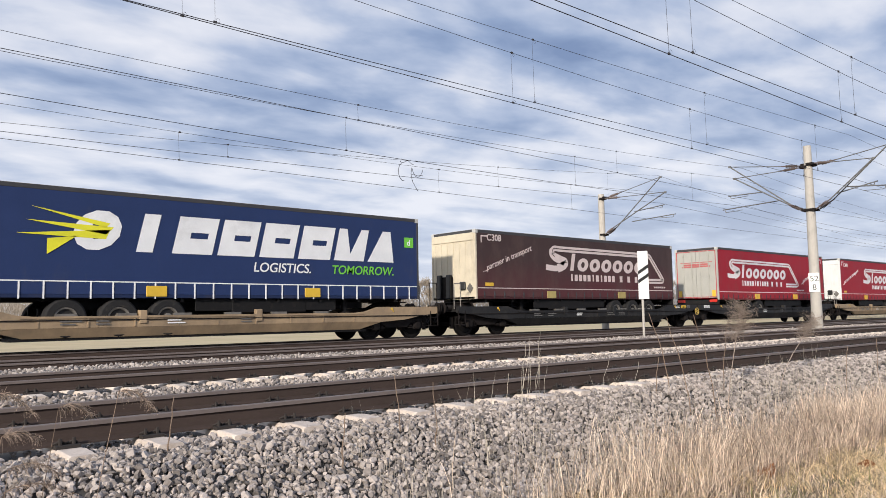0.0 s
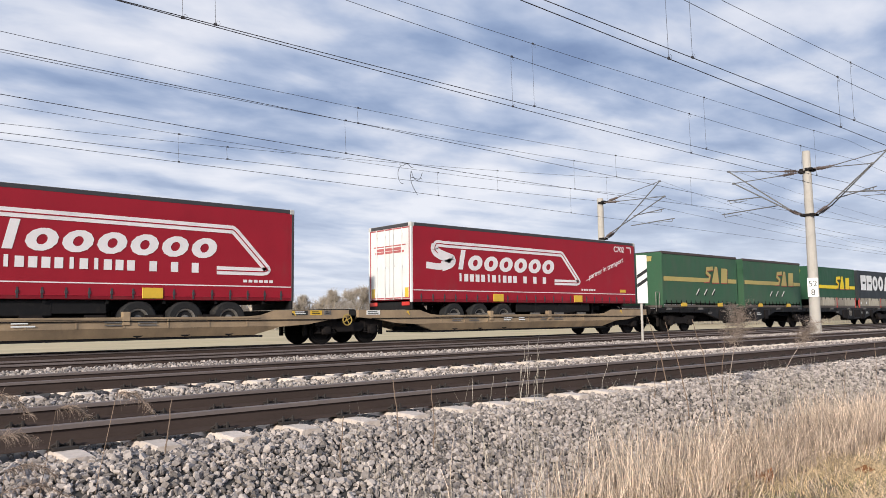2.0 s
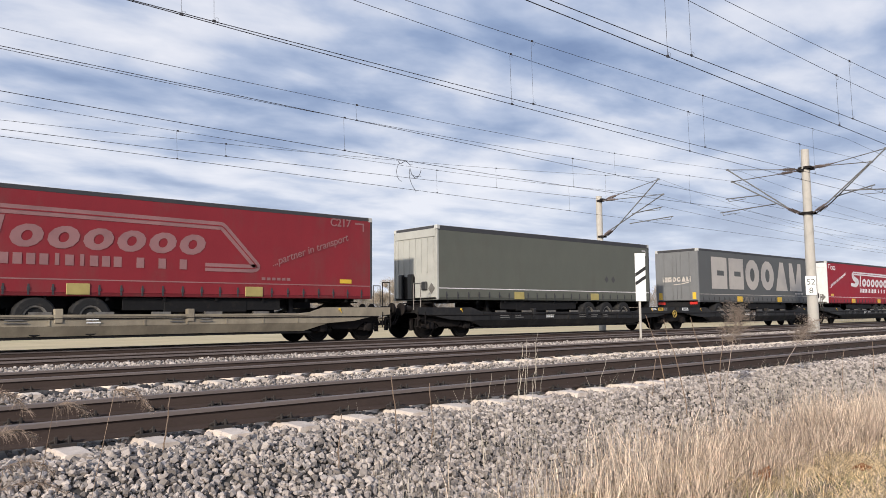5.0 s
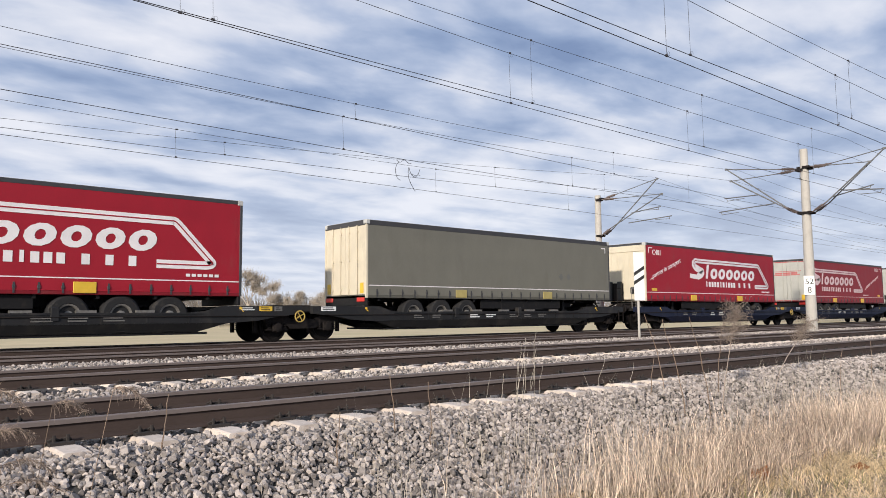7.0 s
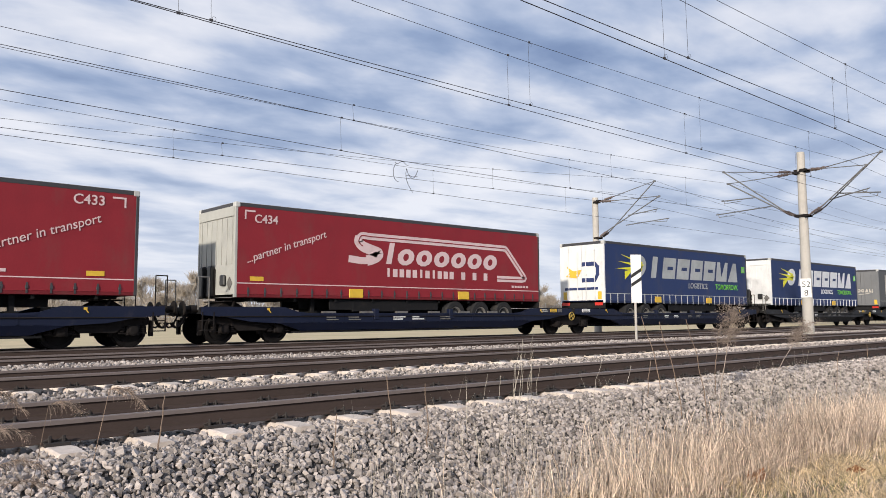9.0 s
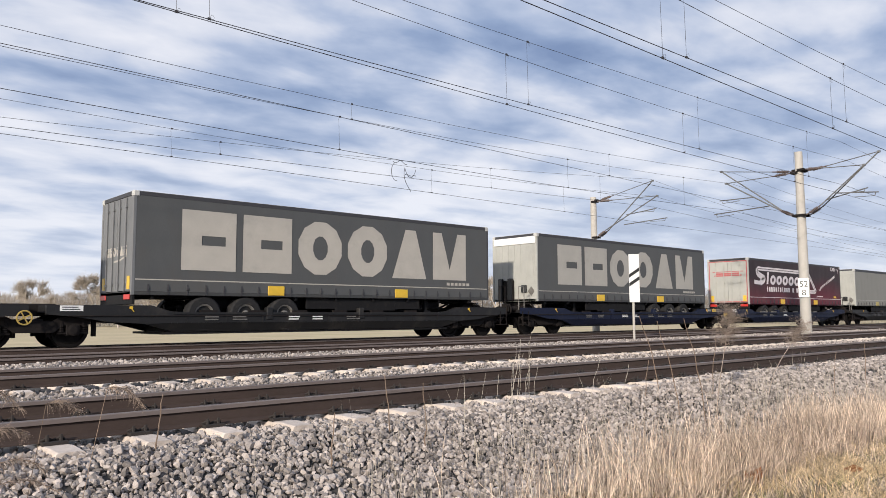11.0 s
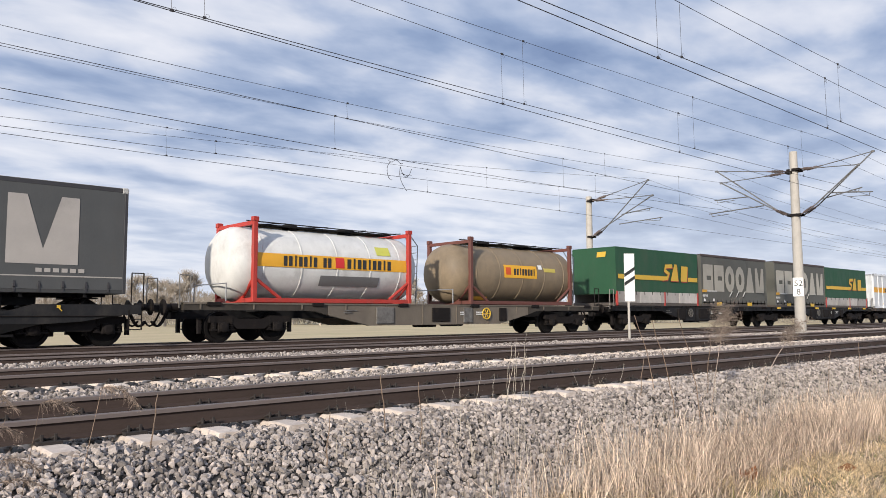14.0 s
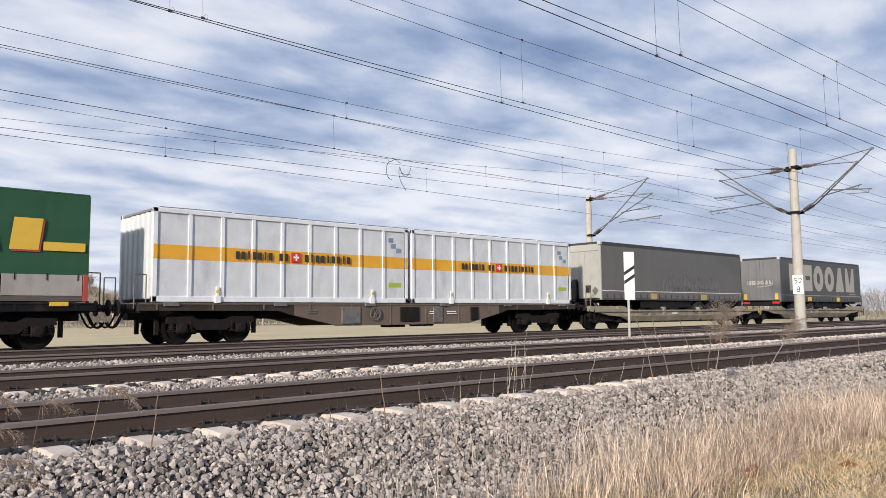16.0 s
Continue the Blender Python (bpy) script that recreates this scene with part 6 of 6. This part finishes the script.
# ---- dry grass and weeds by the ballast ----
def blades(name, n, xr, yr, hr, width, material, label, seed, dens=None, lean=0.35):
    """Many bent blades in one mesh, two or three quads each."""
    g = np.random.default_rng(seed)
    vs, fs = [], []
    made = 0
    while made < n:
        x, y = g.uniform(*xr), g.uniform(*yr)
        if dens and g.random() > dens(x, y):
            continue
        made += 1
        h = g.uniform(*hr) * (0.8 + 0.75 * noise.noise((x * 0.9, y * 0.9, seed)) + 0.3 * noise.noise((x * 2.9, y * 2.9, seed)))
        a = g.uniform(0, math.tau)
        b = (g.normal(0, lean, 2) + 0.9 * lean * np.array((noise.noise((x * 1.3, y * 1.3, seed + 9.0)), noise.noise((x * 1.3, y * 1.3, seed + 19.0))))) * h
        w = width * g.uniform(0.6, 1.3)
        wx, wy = w * math.cos(a), w * math.sin(a)
        z = ground_z(x, y) - 0.01
        k = len(vs)
        for u in (0, 0.45, 0.8):
            c = (x + b[0] * u * u, y + b[1] * u * u, z + h * (u - 0.12 * u * u))
            ww = 1 - 0.6 * u
            vs += [(c[0] - wx * ww, c[1] - wy * ww, c[2]), (c[0] + wx * ww, c[1] + wy * ww, c[2])]
        vs.append((x + b[0], y + b[1], z + h * 0.9))
        fs += [(k, k + 1, k + 3, k + 2), (k + 2, k + 3, k + 5, k + 4), (k + 4, k + 5, k + 6)]
    return tagged(part(name, (vs, [], fs), material), label, "grass", kind="stuff")


def edge_fade(x, y):
    """Thick away from the stones, thinning up the shoulder."""
    lim = 4.35 + 0.25 * noise.noise((x * 0.5, 0, 1))
    near = min(1, max(0.0, (x - 3.8) / 2.9))
    return near * (1.0 if y < lim else max(0.0, 1 - (y - lim) / 0.7) * 0.35)


def clumps(x, y):
    """Tufts with bare soil between them."""
    return min(1.0, max(0.04, 0.5 + 1.6 * noise.noise((x * 1.7, y * 1.7, 7.0)))) * edge_fade(x, y)


def tufts(x, y):
    """Tall stalks stand in bunches."""
    return min(1.0, max(0.10, 0.55 + 1.5 * noise.noise((x * 2.3, y * 2.3, 3.0)))) * edge_fade(x, y)


TALL = "tall dry straw-coloured grass beside the ballast"
blades("dry_grass", 6500, (2.5, 13), (3.45, 4.9), (0.2, 0.70), 0.0030, "straw", TALL, 21, tufts, 0.2)
blades("dry_grass", 3200, (3.5, 12), (1.8, 3.7), (0.08, 0.36), 0.0028, "straw", "shorter straw-coloured grass on the soil", 31, tufts, 0.45)
blades("dry_grass", 9000, (12, 45), (2.6, 5.0), (0.2, 0.66), 0.0042, "straw", TALL, 22, edge_fade, 0.2)
blades("withered_grass", 8500, (2.5, 20), (3.3, 5.3), (0.12, 0.55), 0.0030, "drab", "withered grey-brown grass among the straw", 26, edge_fade, 0.3)
blades("matted_grass", 42000, (3.6, 16), (1.2, 4.3), (0.06, 0.20), 0.0034, "yellowgrass", "flattened yellowed grass on the soil", 23, clumps, 1.1)
blades("thatch", 16000, (3.6, 16), (1.2, 4.5), (0.04, 0.12), 0.0040, "drab", "grey-brown dead thatch over the soil", 29, None, 1.4)
blades("bent_grass", 900, (3, 16), (3.3, 4.6), (0.3, 0.6), 0.0032, "straw", "bent straw stalks leaning across the grass", 27, edge_fade, 0.75)
blades("green_grass", 3200, (4.0, 16), (1.0, 3.5), (0.06, 0.20), 0.0036, "greengrass", "short green grass among dead stalks", 24, lambda x, y: 1.05 - clumps(x, y), 0.7)
blades("thin_stalks", 1900, (1.8, 16), (3.9, 5.55), (0.15, 0.75), 0.0024, "palestem", "sparse bleached stalks growing through the ballast", 25, lambda x, y: 0.06 if x < 3.6 else 0.8 if y < 5.2 else 0.35, 0.16)
blades("rough_grass", 9000, (-7, 4), (-5, 3.7), (0.06, 0.22), 0.003, "drab", "short withered grass around the standpoint", 28, None, 0.8)


def stalk(x, y, h, lean, pale, seed, bushy=0):
    """A dead weed: a tall stem with side twigs and a loose seed head."""
    r = random.Random(seed)
    size = 0.009
    root = tagged(new("dead_weed"), "tall dead weed stalk with a dry seed head" if bushy else "thin bleached dead stalk", "weed", "dead weeds")
    z = ground_z(x, y)
    root.location = (x, y, z)
    bm = B()
    p = Vector((0, 0, -0.03))
    pts = [p]
    for k in range(6):
        u = (k + 1) / 6
        pts.append(Vector((lean[0] * u ** 1.5 + r.uniform(-0.012, 0.012), lean[1] * u ** 1.5 + r.uniform(-0.012, 0.012), h * u)))
    tube(bm, pts, 0.003 if pale else 0.007, 5, 0.002 if pale else 0.004)
    m = "palestem" if pale else "seed" if bushy else "weed"
    part("stem", bm, m, root)
    if bushy:
        bm = B()
        vs, fs = [], []
        for _ in range(bushy):
            u = r.uniform(0.70, 1.0)
            i = min(5, int(u * 6))
            a = pts[i].lerp(pts[i + 1], u * 6 - i)
            d = Vector((r.uniform(-1, 1.2), r.uniform(-1, 1), r.uniform(-0.3, 0.9))).normalized() * r.uniform(0.05, 0.30)
            rod(bm, a, a + d, 0.0022, 4, 0.001, caps=False)
            for _k in range(30):
                q = a + d * r.uniform(0.35, 1.1) + Vector((r.gauss(0, 1), r.gauss(0, 1), r.gauss(0, 1))) * 0.02
                e = Vector((r.uniform(-1, 1), r.uniform(-1, 1), r.uniform(-1, 1))).normalized() * size
                w = e.cross(Vector((0.3, 0.5, 0.8))).normalized() * size * 0.5
                k = len(vs)
                vs += [tuple(q - w), tuple(q + e), tuple(q + w), tuple(q - e)]
                fs.append((k, k + 1, k + 2, k + 3))
        head = part("twig", bm, m, root)
        part("seed_head", (vs, [], fs), m, head)
    return root


for k, (x, y, h, lean, pale, bushy) in enumerate((
        (9.27, 5.00, 1.45, (0.51, 0.0), 0, 110), (11.38, 5.30, 1.12, (1.51, 0.0), 0, 90), (9.21, 5.80, 1.05, (-0.44, 0.0), 0, 0), (8.71, 5.20, 1.23, (-0.48, 0.0), 0, 0),
        (9.07, 5.05, 1.33, (-0.43, 0.0), 0, 0), (10.10, 5.50, 0.99, (0.21, 0.0), 0, 0), (6.58, 5.9, 0.86, (0.12, 0.0), 1, 0), (6.35, 5.9, 0.71, (0.08, 0.0), 1, 0),
        (6.40, 5.85, 0.63, (0.09, 0.0), 1, 0), (7.81, 5.9, 0.48, (0.21, 0.0), 1, 0), (8.49, 5.9, 0.39, (0.18, 0.0), 1, 0), (8.71, 5.70, 0.47, (0.10, 0.0), 0, 0),
        (4.40, 5.65, 0.54, (-0.07, 0.0), 0, 0), (4.59, 5.35, 0.62, (-0.04, 0.0), 0, 0), (2.30, 5.9, 0.45, (0.04, 0.0), 0, 0), (3.51, 5.30, 0.46, (0.04, 0.0), 0, 0),
        (6.30, 5.88, 0.50, (0.05, 0.0), 1, 0), (6.45, 5.92, 0.78, (0.10, 0.0), 1, 0), (6.52, 5.86, 0.58, (0.12, 0.0), 1, 0), (6.62, 5.9, 0.66, (0.05, 0.0), 1, 0), (6.68, 5.88, 0.45, (0.1, 0.0), 1, 0), (6.27, 5.84, 0.62, (0.14, 0.0), 1, 0),
        (5.85, 5.9, 0.42, (0.08, 0.0), 1, 0), (6.05, 5.88, 0.40, (0.06, 0.0), 1, 0), (14.59, 5.00, 0.88, (0.0, 0.0), 0, 0), (13.09, 5.00, 0.78, (0.22, 0.0), 0, 0))):
    stalk(x, y, h, lean, pale, 100 + k, bushy)



def plume(x, y, neck, end, hairs, seed):
    """A reed-like grass with a drooping feathery head: neck and end are (x, z) of the head's spine."""
    r = random.Random(seed)
    root = tagged(new("plume_grass"), "dead grass stem with a drooping feathery seed plume", "weed", "plume grasses")
    z = ground_z(x, y)
    root.location = (x, y, z)
    n, e = Vector((neck[0] - x, 0, neck[1] - z)), Vector((end[0] - x, 0.03, end[1] - z))
    part("stem", tube(B(), [n * (k / 6) + Vector((-0.25 * n.x * math.sin(math.pi * k / 6), 0, 0)) for k in range(7)], 0.0019, 5, 0.0009), "weed", root)
    spine = [n.lerp(e, u) + Vector((0, 0, 0.16 * (e - n).length * math.sin(math.pi * u))) for u in [k / 10 for k in range(11)]]
    part("spine", tube(B(), spine, 0.0009, 4, 0.0005), "weed", root)
    vs, fs = [], []
    along = (e - n).normalized()
    for _ in range(hairs):
        u = r.random()
        i = min(9, int(u * 10))
        a = spine[i].lerp(spine[i + 1], u * 10 - i)
        ln = r.uniform(0.014, 0.045) * (1.15 - 0.5 * u)
        d = (along * 0.7 + Vector((r.gauss(0, 0.55), r.gauss(0, 0.55), r.gauss(-0.05, 0.5)))).normalized() * ln
        m1, b = a + d * 0.55, a + d + Vector((0.0, 0.0, -0.35 * ln))
        w = Vector((-d.z, 0, d.x)).normalized() * r.uniform(0.0003, 0.0006)
        k = len(vs)
        vs += [tuple(a - w), tuple(a + w), tuple(m1 + w), tuple(m1 - w), tuple(b)]
        fs += [(k, k + 1, k + 2, k + 3), (k + 3, k + 2, k + 4)]
        if r.random() < 0.6:
            q = Vector((r.uniform(-1, 1), r.uniform(-1, 1), r.uniform(-1, 1))).normalized() * 0.0016
            k = len(vs)
            vs += [tuple(b - q), tuple(b + Vector((0.0011, 0, 0.0011))), tuple(b + q), tuple(b - Vector((0.0011, 0, 0.0011)))]
            fs.append((k, k + 1, k + 2, k + 3))
    part("plume", (vs, [], fs), "drab", root, "feathery grey-brown plume", kind="stuff")
    return root


for k, (x, y, neck, end, hairs) in enumerate((
        (0.52, 2.5, (0.640, 0.540), (0.740, 0.505), 190), (0.66, 2.5, (0.815, 0.575), (0.935, 0.510), 240), (0.36, 2.45, (0.45, 0.600), (0.565, 0.530), 200),
        (0.40, 2.5, (0.49, 0.470), (0.595, 0.445), 180), (0.43, 2.45, (0.50, 0.385), (0.64, 0.345), 200), (0.38, 2.4, (0.48, 0.330), (0.66, 0.290), 200))):
    plume(x, y, neck, end, hairs, 400 + k)

# a few brown leaves caught in the grass
for k, (x, y) in enumerate(((7.05, 3.50), (7.16, 3.46), (7.22, 3.58), (7.10, 3.40), (8.15, 2.95))):
    r = random.Random(300 + k)
    vs = [(0.09 * (i / 4 - 0.5) * 2, 0.05 * math.sin(math.pi * i / 4) * s, 0.02 * math.sin(i * 1.3 + s) + 0.03) for s in (-1, 1) for i in range(5)]
    leaf = tagged(part("fallen_leaf", (vs, [], [(i, i + 1, i + 6, i + 5) for i in range(4)]), "leafdead"), "curled brown fallen leaf lying in the grass", "leaf", "fallen leaves")
    leaf.matrix_basis = pose(x, y, ground_z(x, y) + 0.07, r.uniform(-60, 60), r.uniform(-60, 60), r.uniform(0, 360))


# ---- what moves: every wagon and load of the train ----
def motions():
    for thing, s in MOVERS:
        walk(thing, [(0.0, pose(s, TRAIN_Y, 0)), (8.0, pose(s - 8 * SPEED, TRAIN_Y, 0)), (16.0, pose(s - 16 * SPEED, TRAIN_Y, 0))])


motions()
